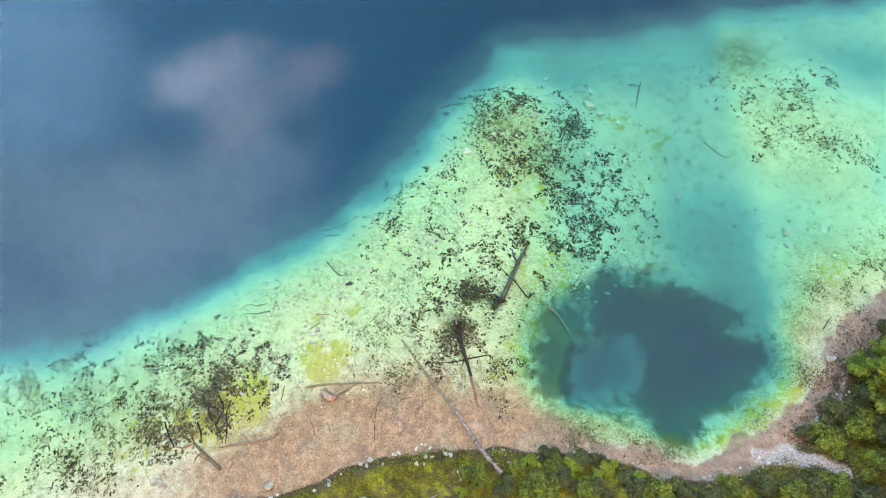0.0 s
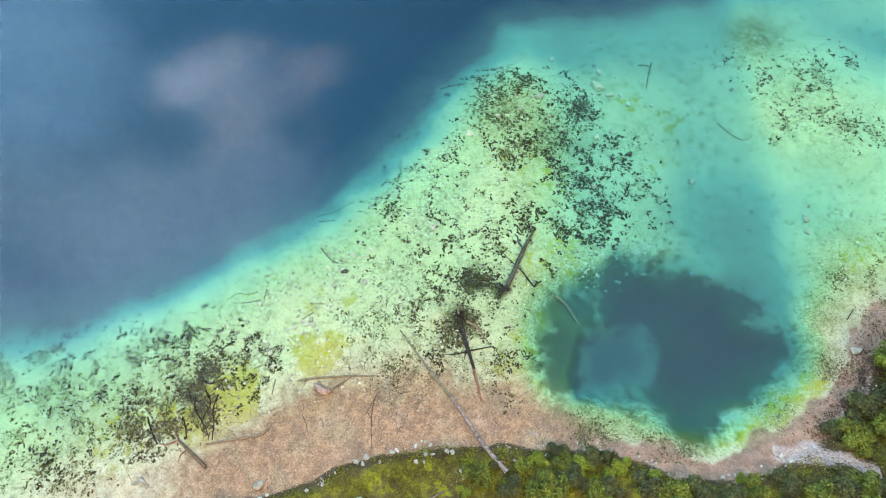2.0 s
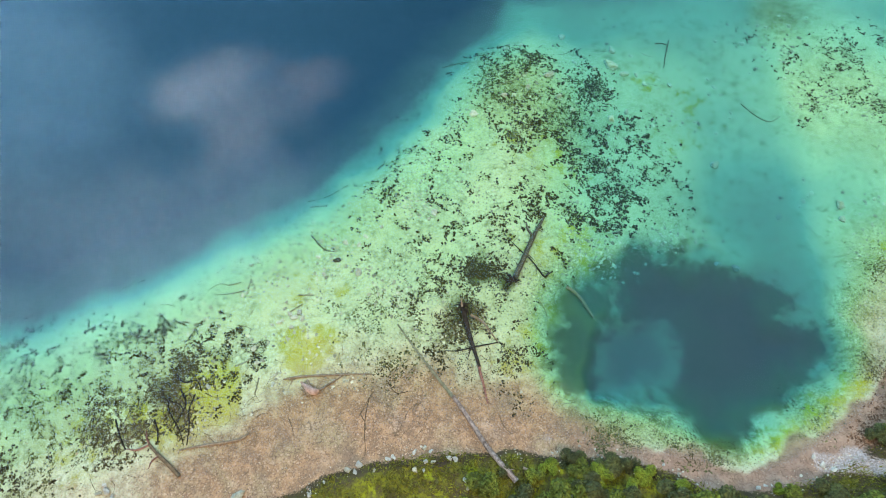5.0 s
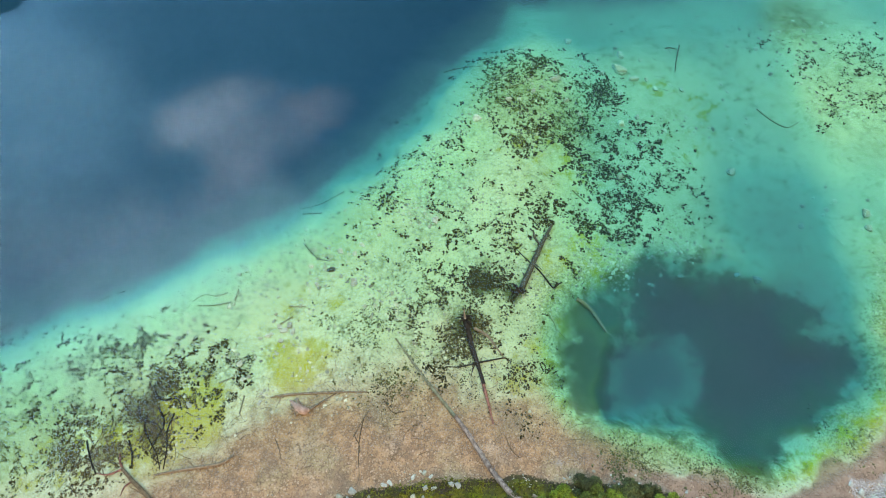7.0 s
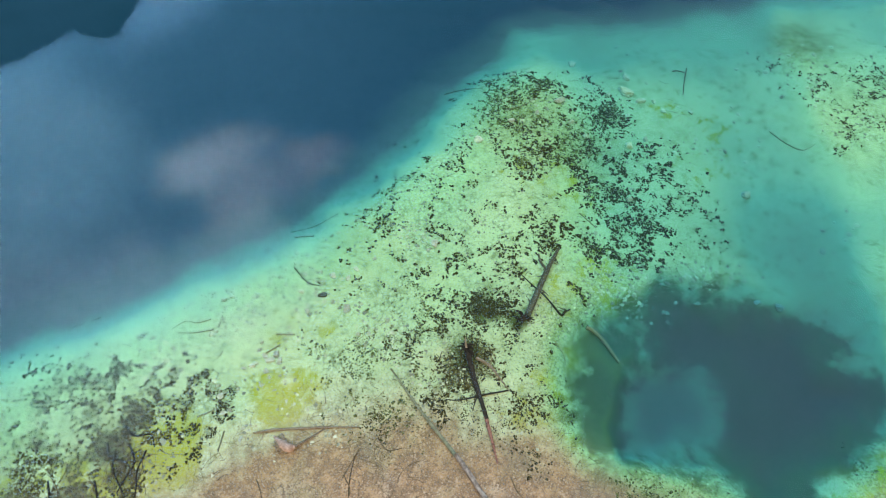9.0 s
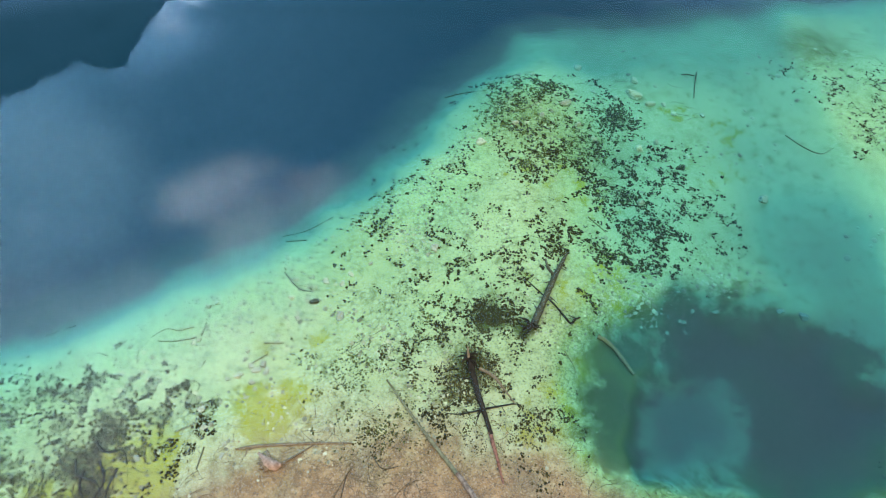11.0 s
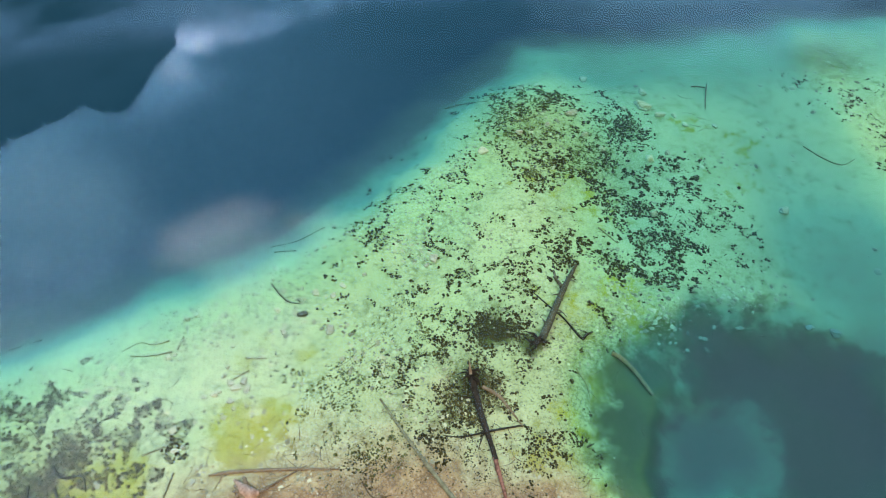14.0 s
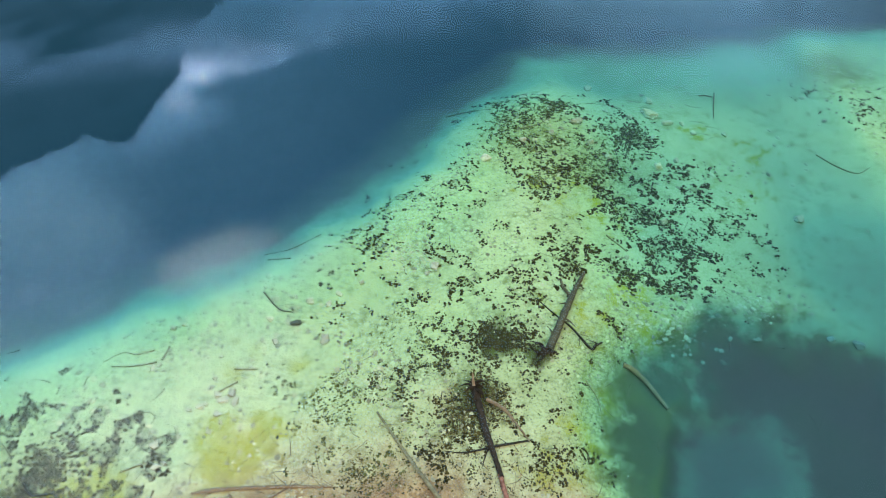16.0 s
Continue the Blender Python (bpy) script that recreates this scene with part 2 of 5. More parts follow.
    grav = k.mix(k.math("MULTIPLY", k.step(crack, 0.05, 0.0, 0, 0.85), k.step(mid, 0.40, 0.52)), grav, (0.15, 0.10, 0.06))
    gm = k.step(k.math("ADD", gravel, k.math("ADD", k.math("MULTIPLY", k.math("SUBTRACT", mid, 0.5), 0.9), k.math("MULTIPLY", k.math("SUBTRACT", dots, 0.5), 0.7))), 0.1, 0.95)
    col = k.mix(gm, marl, grav)
    pale = k.mix(k.step(tone.outputs[2], 0.2, 0.9), (0.42, 0.33, 0.28), (0.60, 0.50, 0.43))
    pale = k.mix(k.step(dots, 0.5, 0.62), pale, (0.34, 0.27, 0.23))
    col = k.mix(k.step(k.math("ADD", path, k.math("MULTIPLY", k.math("SUBTRACT", dots, 0.5), 1.0)), 0.3, 0.6), col, pale)
    turf = k.mix(k.step(mid, 0.35, 0.65), (0.11, 0.092, 0.020), (0.28, 0.265, 0.018))
    turf = k.mix(k.step(fine, 0.48, 0.68), turf, (0.085, 0.065, 0.032))
    turf = k.mix(k.step(k.noise(0.55, 5, 0.65), 0.46, 0.62, 0, 0.8), turf, (0.11, 0.078, 0.042))
    turf = k.mix(k.step(k.noise(1.0, 4, 0.6), 0.58, 0.68, 0, 0.8), turf, (0.36, 0.37, 0.015))
    edge = k.step(grass, 0.98, 0.76)
    turf = k.mix(k.math("MULTIPLY", edge, 0.85), turf, (0.075, 0.052, 0.032))
    tm = k.step(k.math("ADD", grass, k.math("MULTIPLY", k.math("SUBTRACT", fine, 0.5), 1.2)), 0.35, 0.6)
    col = k.mix(tm, col, turf)
    k.bump(k.math("MULTIPLY", k.math("ADD", fine, k.math("MULTIPLY", k.voronoi(9), 0.5)), crisp), 0.5, 0.06)
    return k.done(col)


def make_plain(name, dark, light, scale=6.0, rough=0.8, speck=None, water=True, island=False, stretch=None, bump=0.4, spec=0.3):
    k = Mat(name, rough, water, spec)
    n = k.noise(scale, 6, 0.65, stretch=stretch)
    col = k.mix(k.step(n, 0.3, 0.7), dark, light)
    if island:
        var = k.step(k.geo.outputs["Random Per Island"], 0, 1, 0.55, 1.45)
    else:
        var = k.step(k.obj.outputs["Random"], 0, 1, 0.75, 1.2)
    v = k.nt.nodes.new("ShaderNodeCombineColor")
    for i in range(3):
        k.nt.links.new(var, v.inputs[i])
    col = k.mix(1.0, col, v.outputs[0], "MULTIPLY")
    if speck:
        col = k.mix(k.step(k.noise(scale * 3.3, 5, 0.7), 0.55, 0.7), col, speck)
    k.bump(n, bump, 0.03)
    return k.done(col)


M_GROUND = make_ground_material()
M_WEED = make_plain("dark_water_weed", (0.030, 0.022, 0.008), (0.090, 0.066, 0.022), 5, 0.9, island=True, spec=0.1)
M_WEED_OLIVE = make_plain("olive_water_weed", (0.09, 0.095, 0.036), (0.19, 0.18, 0.07), 5, 0.9, island=True, spec=0.1)
M_WEED_BROWN = make_plain("brown_water_weed", (0.055, 0.042, 0.016), (0.15, 0.115, 0.045), 5, 0.9, island=True, spec=0.1)
M_ROCK = make_plain("pale_limestone", (0.42, 0.40, 0.32), (0.66, 0.64, 0.54), 5, 0.85, (0.25, 0.23, 0.18))
M_ROCK_DARK = make_plain("dark_mossy_stone", (0.045, 0.05, 0.035), (0.09, 0.09, 0.06), 5, 0.85)
M_ROCK_TAN = make_plain("tan_limestone", (0.36, 0.33, 0.22), (0.58, 0.54, 0.40), 5, 0.85, (0.2, 0.17, 0.12))
M_PEBBLE = make_plain("shore_pebbles", (0.30, 0.185, 0.115), (0.50, 0.34, 0.225), 2, 0.85, island=True, spec=0.2)
M_PEBBLE_PALE = make_plain("pale_pebbles", (0.37, 0.335, 0.245), (0.57, 0.52, 0.39), 2, 0.85, island=True, spec=0.2)
M_BARK_GREY = make_plain("weathered_grey_wood", (0.14, 0.09, 0.065), (0.58, 0.46, 0.375), 2.5, 0.8, (0.10, 0.065, 0.05), stretch=(1, 1, 6), bump=0.6)
M_BARK_RED = make_plain("peeled_red_bark", (0.15, 0.065, 0.045), (0.42, 0.19, 0.13), 4, 0.7, (0.03, 0.018, 0.014), bump=0.6)
M_BARK_DARK = make_plain("sodden_dark_bark", (0.022, 0.018, 0.013), (0.06, 0.048, 0.036), 6, 0.8, bump=0.7, spec=0.08)
M_BARK_MOSSY = make_plain("mossy_sunken_bark", (0.050, 0.050, 0.030), (0.15, 0.145, 0.085), 5, 0.7, (0.03, 0.03, 0.02), bump=0.8)
M_WOOD_TAN = make_plain("tan_driftwood", (0.22, 0.15, 0.09), (0.38, 0.28, 0.18), 5, 0.8, (0.11, 0.08, 0.05), bump=0.6)
M_WOOD_PINK = make_plain("pinkish_bare_wood", (0.34, 0.20, 0.14), (0.62, 0.42, 0.32), 5, 0.8, (0.16, 0.09, 0.06), bump=0.7)
M_TWIG_WET = make_plain("sodden_brown_twigs", (0.10, 0.07, 0.042), (0.24, 0.17, 0.10), 6, 0.8, spec=0.08)
M_WOOD_GREEN = make_plain("slimy_green_wood", (0.20, 0.19, 0.11), (0.38, 0.36, 0.22), 5, 0.8, (0.10, 0.09, 0.05), bump=0.6)
M_LEAF = make_plain("shrub_leaves", (0.088, 0.108, 0.016), (0.22, 0.25, 0.030), 0.8, 0.6, water=False, island=True, spec=0.25, bump=0.0)
M_LEAF_DARK = make_plain("dark_shrub_leaves", (0.055, 0.060, 0.022), (0.130, 0.138, 0.040), 0.8, 0.6, water=False, island=True, spec=0.25, bump=0.0)
M_LEAF_BRIGHT = make_plain("bright_young_leaves", (0.14, 0.19, 0.014), (0.27, 0.32, 0.030), 0.8, 0.55, water=False, island=True, spec=0.25, bump=0.0)
M_GRASS = make_plain("grass_blades", (0.095, 0.088, 0.016), (0.27, 0.255, 0.024), 0.7, 0.7, water=False, island=True, spec=0.2, bump=0.0)
M_TWIG = make_plain("brown_twigs", (0.06, 0.045, 0.032), (0.14, 0.105, 0.075), 6, 0.8, water=False)
M_LEAF_DEAD = make_plain("dead_leaves", (0.12, 0.065, 0.036), (0.27, 0.15, 0.085), 2, 0.85, water=False, island=True, spec=0.15)
M_TARP = make_plain("dark_blue_cloth", (0.02, 0.035, 0.055), (0.045, 0.07, 0.095), 3, 0.6, water=False)
M_FOREST = make_plain("far_conifer_forest", (0.002, 0.006, 0.006), (0.045, 0.07, 0.06), 0.015, 0.95, water=False, spec=0.05)


def make_water_material():
    m = bpy.data.materials.new("lake_water")
    m.use_nodes = True
    nt = m.node_tree
    nt.nodes.clear()
    out, mixer = nt.nodes.new("ShaderNodeOutputMaterial"), nt.nodes.new("ShaderNodeMixShader")
    slant, clear, gloss = nt.nodes.new("ShaderNodeLayerWeight"), nt.nodes.new("ShaderNodeBsdfTransparent"), nt.nodes.new("ShaderNodeBsdfGlossy")
    slant.inputs["Blend"].default_value = 0.5
    power, fr = nt.nodes.new("ShaderNodeMath"), nt.nodes.new("ShaderNodeMapRange")
    power.operation, power.inputs[1].default_value = "POWER", 5.0
    nt.links.new(slant.outputs["Facing"], power.inputs[0])
    nt.links.new(power.outputs[0], fr.inputs[0])
    fr.inputs[3].default_value, fr.inputs[4].default_value = 0.0233, 1.0
    gloss.inputs["Roughness"].default_value = 0.001
    n = nt.nodes.new("ShaderNodeTexNoise")
    nt.links.new(nt.nodes.new("ShaderNodeNewGeometry").outputs["Position"], n.inputs["Vector"])
    n.inputs["Scale"].default_value, n.inputs["Detail"].default_value = 0.5, 3
    bp = nt.nodes.new("ShaderNodeBump")
    bp.inputs["Strength"].default_value, bp.inputs["Distance"].default_value = 0.02, 0.01
    nt.links.new(n.outputs[0], bp.inputs["Height"])
    nt.links.new(bp.outputs[0], gloss.inputs["Normal"])
    for a, b in ((fr.outputs[0], mixer.inputs[0]), (clear.outputs[0], mixer.inputs[1]), (gloss.outputs[0], mixer.inputs[2]), (mixer.outputs[0], out.inputs[0])):
        nt.links.new(a, b)
    return m


M_WATER = make_water_material()


def make_mist_material():
    m = bpy.data.materials.new("glowing_mist")
    m.use_nodes = True
    nt = m.node_tree
    nt.nodes.clear()
    out, mixer = nt.nodes.new("ShaderNodeOutputMaterial"), nt.nodes.new("ShaderNodeMixShader")
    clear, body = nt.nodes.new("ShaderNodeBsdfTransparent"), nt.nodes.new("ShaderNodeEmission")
    # far backdrop: the mist emits, in place of the skylight it would scatter
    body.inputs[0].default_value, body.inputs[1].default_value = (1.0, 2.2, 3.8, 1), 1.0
    geo = nt.nodes.new("ShaderNodeNewGeometry")
    n = nt.nodes.new("ShaderNodeTexNoise")
    mp = nt.nodes.new("ShaderNodeMapping")
    mp.inputs["Scale"].default_value = (1, 1, 2.6)
    nt.links.new(geo.outputs["Position"], mp.inputs[0])
    nt.links.new(mp.outputs[0], n.inputs["Vector"])
    n.inputs["Scale"].default_value, n.inputs["Detail"].default_value, n.inputs["Distortion"].default_value = 0.006, 6, 0.5
    at = nt.nodes.new("ShaderNodeAttribute")
    at.attribute_name = "veil"
    sep = nt.nodes.new("ShaderNodeSeparateColor")
    nt.links.new(at.outputs["Color"], sep.inputs[0])
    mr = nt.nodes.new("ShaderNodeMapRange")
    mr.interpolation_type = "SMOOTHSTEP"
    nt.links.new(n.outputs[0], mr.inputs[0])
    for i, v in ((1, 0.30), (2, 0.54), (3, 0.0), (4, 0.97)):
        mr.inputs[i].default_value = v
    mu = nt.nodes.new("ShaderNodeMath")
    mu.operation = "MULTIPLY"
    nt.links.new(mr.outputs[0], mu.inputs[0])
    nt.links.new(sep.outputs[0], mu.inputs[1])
    for a, b in ((mu.outputs[0], mixer.inputs[0]), (clear.outputs[0], mixer.inputs[1]), (body.outputs[0], mixer.inputs[2]), (mixer.outputs[0], out.inputs[0])):
        nt.links.new(a, b)
    return m


M_MIST_GLOW = make_mist_material()

# ---- the lie of the land --------------------------------------------------
SHORE = [(-400, -130), (-60, -15), (-28, -2.6), (-22, 0.1), (-18, 1.7), (-15, 2.3), (-11.5, 3.1), (-8, 4.3), (-5, 5.2), (-2, 5.5), (2, 5.2), (6, 4.7), (9, 4.3), (12, 3.9),
         (15, 3.2), (16.6, 2.9), (18.8, 3.4), (21, 4.4), (23.5, 5.9), (25.5, 7.4), (26.7, 9.2), (27.4, 10.8), (29.3, 12.7), (32.3, 14.6), (60, 30), (400, 160)]
TURF = [(-400, -150), (-60, -22), (-28, -6.5), (-20, -2), (-13.6, 1.0), (-10.4, 1.3), (-7.9, 1.9), (-6.8, 2.7), (-5.4, 3.2), (-3.1, 3.75), (-0.2, 4.15), (4.3, 4.0), (9.2, 3.7),
        (11.8, 3.3), (14.3, 2.4), (16.4, 1.9), (18.7, 2.5), (20.7, 3.0), (22.4, 3.8), (24.6, 5.0), (26.9, 7.2), (28.2, 9.4), (30.2, 11.3), (32.4, 13.1), (60, 27), (400, 155)]
SHELF = [(-400, -110), (-60, 0), (-31, 11), (-25.6, 11.7), (-20, 14.2), (-16.2, 16.2), (-12.3, 18.6), (-8.1, 21.1), (-4.7, 24.4), (-2, 27.9), (0.5, 31.6), (2.8, 35.2), (5.2, 38.4),
         (10.7, 39.4), (15.7, 39.9), (20.8, 40.9), (26, 41.9), (31, 42.3), (38, 42.5), (60, 48), (400, 200)]


def off_line(x, y, line):
    """Signed distance from a line that runs left to right: positive on its far side."""
    line = np.array(line, float)
    best = np.full(x.shape, 1e9)
    for (ax, ay), (bx, by) in zip(line[:-1], line[1:]):
        dx, dy = bx - ax, by - ay
        u = np.clip(((x - ax) * dx + (y - ay) * dy) / (dx * dx + dy * dy), 0, 1)
        best = np.minimum(best, np.hypot(x - ax - u * dx, y - ay - u * dy))
    return np.where(y > np.interp(x, line[:, 0], line[:, 1]), best, -best)


def smooth(a, b, v):
    u = np.clip((v - a) / (b - a), 0, 1)
    return u * u * (3 - 2 * u)


def bump2(x, y, cx, cy, rx, ry=None):
    return np.exp(-((x - cx) / rx) ** 2 - ((y - cy) / (ry or rx)) ** 2)


_grid = np.random.RandomState(4).rand(5, 64, 64)


def vnoise(x, y, scale, layer=0):
    """Smooth value noise between 0 and 1, that repeats after 64 cells."""
    u, v = x * scale, y * scale
    i, j = np.floor(u).astype(int), np.floor(v).astype(int)
    fu, fv = u - i, v - j
    fu, fv = fu * fu * (3 - 2 * fu), fv * fv * (3 - 2 * fv)
    g = _grid[layer]
    return (g[i % 64, j % 64] * (1 - fu) + g[(i + 1) % 64, j % 64] * fu) * (1 - fv) + (g[i % 64, (j + 1) % 64] * (1 - fu) + g[(i + 1) % 64, (j + 1) % 64] * fu) * fv


def fnoise(x, y, scale, layer=0):
    return 0.55 * vnoise(x, y, scale, layer) + 0.3 * vnoise(x + 7, y + 3, scale * 2.1, layer) + 0.15 * vnoise(x + 1, y + 9, scale * 4.3, layer)


# the deep hole: its rim, and the clean pale bay on its near side
HOLE = [(10.6, 15.0), (12.0, 15.9), (13.8, 16.3), (17.1, 16.0), (19.6, 14.8), (21.0, 12.8), (23.4, 11.8), (23.6, 10.3), (21.6, 8.4), (19.6, 6.8), (17.2, 5.4), (15.2, 5.0), (14.0, 6.2), (13.0, 7.3),
        (11.2, 7.6), (9.0, 7.6), (8.5, 8.8), (9.1, 10.8), (10.3, 12.4)]
BAY = [(8.7, 7.7), (8.6, 8.9), (9.2, 10.7), (10.3, 12.2), (12.0, 12.4), (13.6, 11.6), (14.4, 9.9), (14.2, 8.6), (13.2, 7.4), (11.2, 7.5)]


def within(x, y, ring):
    """Signed distance to a closed ring: positive inside."""
    best, odd = np.full(x.shape, 1e9), np.zeros(x.shape, bool)
    for (ax, ay), (bx, by) in zip(ring, ring[1:] + ring[:1]):
        dx, dy = bx - ax, by - ay
        u = np.clip(((x - ax) * dx + (y - ay) * dy) / (dx * dx + dy * dy), 0, 1)
        best = np.minimum(best, np.hypot(x - ax - u * dx, y - ay - u * dy))
        if dy:
            odd ^= ((ay > y) != (by > y)) & (x < ax + (y - ay) * dx / dy)
    return np.where(odd, best, -best)


def height(x, y):
    x, y = np.asarray(x, float), np.asarray(y, float)
    wob = (fnoise(x, y, 0.4) - 0.5)
    s = off_line(x, y, SHORE) + wob * 0.7
    f = -off_line(x, y, SHELF) + wob * 1.5
    turf = -off_line(x, y, TURF) + wob * 0.6
    wet = np.maximum(s, 0)
    depth = 0.055 * np.minimum(wet, 12) + 0.022 * np.maximum(wet - 12, 0) + 0.45 * smooth(-13, -22, x) * smooth(2, 7, wet)
    drop = -f - 0.6 + 1.5 * smooth(9, 1, x)
    depth += 17 * np.tanh(np.logaddexp(0, drop / 1.1) * 1.1 * 2.0 / 17)
    hole, bay = within(x, y, HOLE), within(x, y, BAY)
    rim = 0.55 + 0.75 * smooth(9, 14, x)
    pit = 3.8 * smooth(-1.9 * rim, (0.7 + 1.4 * smooth(9.5, 12, x)) * rim, hole + wob * (1.4 + 1.2 * smooth(9.5, 12, x))) + 0.8 * smooth(-0.4, 2.0, bay) + (0.9 * fnoise(x, y, 0.16, 4) - 0.3) * smooth(0.6, 3.0, hole) * smooth(0.5, -1.0, bay)
    ledge = 1.8 * np.exp(-(np.hypot((x - 7.9) / 2.5, (y - 10.8) / 4.2)) ** 4) + 1.6 * np.exp(-(np.hypot((x - 10.2) / 2.0, (y - 14.2) / 1.8)) ** 4)
    depth += np.maximum(pit, ledge) * smooth(0.1, 2.2, wet)
    depth += 0.6 * np.exp(-np.maximum(f, 0) / 2.0) + 1.1 * smooth(29.5, 37, y) * smooth(-2, 4, x)
    depth += 0.40 * np.minimum(wet, 3.2) * smooth(6, 11, x) * smooth(26, 23, x)
    depth += 0.8 * smooth(17, 21, x) * smooth(29, 25, x) * smooth(1, 5, wet) * smooth(20, 15, y)
    depth += 0.45 * smooth(15, 20, x) * smooth(4, 10, wet) * smooth(36, 31, y) + 1.5 * bump2(x, y, 27, 20.5, 9, 4.5) + 0.9 * bump2(x, y, 20.5, 19.2, 4.0, 3.2) + 1.5 * bump2(x, y, 22.8, 14.8, 2.6, 2.0) + 0.5 * bump2(x, y, 19.5, 27, 3.5, 6) + 4.0 * bump2(x, y, 41, 24, 5, 5) + 1.6 * bump2(x, y, 38, 36, 5, 4) + 0.9 * bump2(x, y, 6, 36.4, 5, 3) + 0.8 * bump2(x, y, 31, 39, 6, 3)
    depth += (fnoise(x, y, 0.25, 1) - 0.5) * 0.35 * smooth(2, 8, wet) + (fnoise(x, y, 1.1, 2) - 0.5) * 0.10 * smooth(1, 4, wet)
    depth = np.where(s > 0, depth, 0)
    dry = np.maximum(-s, 0)
    land = 0.10 * np.minimum(dry, 3) + 0.30 * smooth(-0.1, 0.7, turf) + 0.07 * np.clip(turf, 0, 300) + (fnoise(x, y, 0.9, 3) - 0.5) * 0.25 * smooth(0.2, 2, turf)
    return np.where(s > 0, -lifted(depth), land)


def ground_z(x, y):
    return float(height(np.array([x]), np.array([y]))[0])


def blobs(x, y, rows):
    total = np.zeros(x.shape)
    for cx, cy, r, power in rows:
        total = np.maximum(total, power * bump2(x, y, cx, cy, r))
    return total


ALGAE = [(-8.4, 9.5, 1.5, 1.0), (-9.3, 10.5, 1.0, 0.7), (-7.4, 10.6, 1.1, 0.7), (-13.7, 7.2, 1.7, 1.5), (-13.0, 6.4, 1.1, 1.2), (-15.0, 5.5, 2.0, 0.8), (-17.5, 5.6, 1.4, 0.6), (5.1, 10.9, 1.2, 0.5), (6.0, 10.0, 1.2, 0.45), (7.0, 12.4, 1.2, 0.45), (6.2, 8.0, 1.2, 0.45), (9.4, 15.6, 1.3, 0.5), (7.0, 7.0, 1.0, 0.4),
         (4.0, 8.7, 1.8, 0.5), (19.2, 4.6, 2.2, 0.45), (17.4, 4.4, 1.6, 0.4), (21.6, 6.4, 1.8, 0.42), (24.0, 7.6, 1.5, 0.5), (23.0, 6.8, 1.2, 0.45), (5.5, 24.6, 2.4, 0.36), (7.8, 23.8, 1.8, 0.38), (8.6, 22.4, 1.5, 0.36)]
ALGAE2 = [(14.9, 30.5, 1.8, 0.33), (18, 28.5, 2.2, 0.28), (16.5, 25.5, 2.5, 0.25), (29.8, 16.8, 2.4, 0.35), (6.5, 16.5, 2.5, 0.36), (9.5, 16.2, 2.0, 0.45), (-9, 13.5, 1.5, 0.4), (-20, 5, 3, 0.4), (8.5, 18, 1.6, 0.5), (-6.5, 13.6, 0.5, 0.6)]
FILM = [(5.0, 29.5, 3.4, 1.0), (8.5, 26.5, 3.8, 1.0), (6.5, 22.5, 3.0, 0.5), (26.2, 37.2, 2.8, 1.4), (29, 31.5, 3.5, 0.5), (0.8, 11.8, 1.8, 0.8), (-3.3, 8.8, 1.3, 0.7), (2.6, 15, 1.8, 0.6),
        (-3.5, 11.2, 2.0, 0.4), (-0.5, 10.5, 2.0, 0.5), (-5.0, 10.0, 1.6, 0.3), (4.0, 10.5, 2.0, 0.4), (3.5, 8.2, 1.8, 0.8), (-16, 7.5, 3.5, 0.8), (-22, 6, 4.0, 0.6), (8.5, 15, 3.0, 0.5), (10, 17.5, 3, 0.5), (27.8, 11.5, 1.6, 0.9), (30, 15, 2.2, 0.7), (2.5, 7.8, 2.6, 0.5), (11, 5.0, 2.4, 0.8), (14, 4.2, 2, 0.7), (10.5, 16, 2.5, 0.7), (7, 11, 2.2, 0.7)]
FILM2 = [(24.5, 9.6, 2.6, 1.1), (26, 12.8, 2.5, 1.1), (27.5, 15.5, 3, 0.9), (12, 6, 2.5, 1.0), (9.4, 6.3, 2.0, 0.9), (15, 5, 2.0, 0.9), (21.5, 6.8, 2.5, 1.1), (29, 18, 3.5, 0.7), (6.2, 12.0, 2.6, 0.95), (6.6, 14.6, 2.6, 0.95), (5.0, 9.4, 2.4, 0.9), (8.4, 15.6, 2.4, 1.0), (3.4, 13.0, 2.2, 0.6), (1.1, 12.0, 2.2, 0.85), (16, 28, 4, 0.5), (20, 33, 4, 0.4), (14, 33, 4, 0.4), (24, 29, 5, 0.4), (30, 25, 4, 0.4), (16, 19, 4, 0.6), (22, 18, 3, 0.4), (-10, 16, 4, 0.3), (-5, 18, 5, 0.3)]
SILT = [(-15.6, 8.4, 0.9, 0.55), (-16.2, 7.2, 1.0, 0.6), (-15.4, 6.2, 0.9, 0.55), (-18.0, 5.2, 0.9, 0.45), (2.2, 15.0, 0.95, 1.1), (3.8, 14.4, 0.7, 0.9), (1.1, 12.1, 1.2, 0.8), (0.2, 10.8, 0.8, 0.5), (9.2, 4.9, 0.8, 0.8), (15, 4.0, 0.8, 0.6),
        (8.4, 12.8, 1.7, 1.1), (7.9, 10.4, 1.7, 1.1), (7.7, 8.4, 1.3, 1.1), (8.7, 11.4, 1.1, 1.2), (9.6, 12.9, 1.1, 1.2), (8.6, 9.6, 0.9, 1.2), (8.5, 8.3, 0.8, 1.2), (9.4, 13.6, 1.4, 0.85), (10.6, 15.2, 1.4, 0.85), (12.6, 16.4, 1.4, 0.8), (15.0, 16.2, 1.8, 0.7), (6.3, 9.4, 1.2, 0.55)]


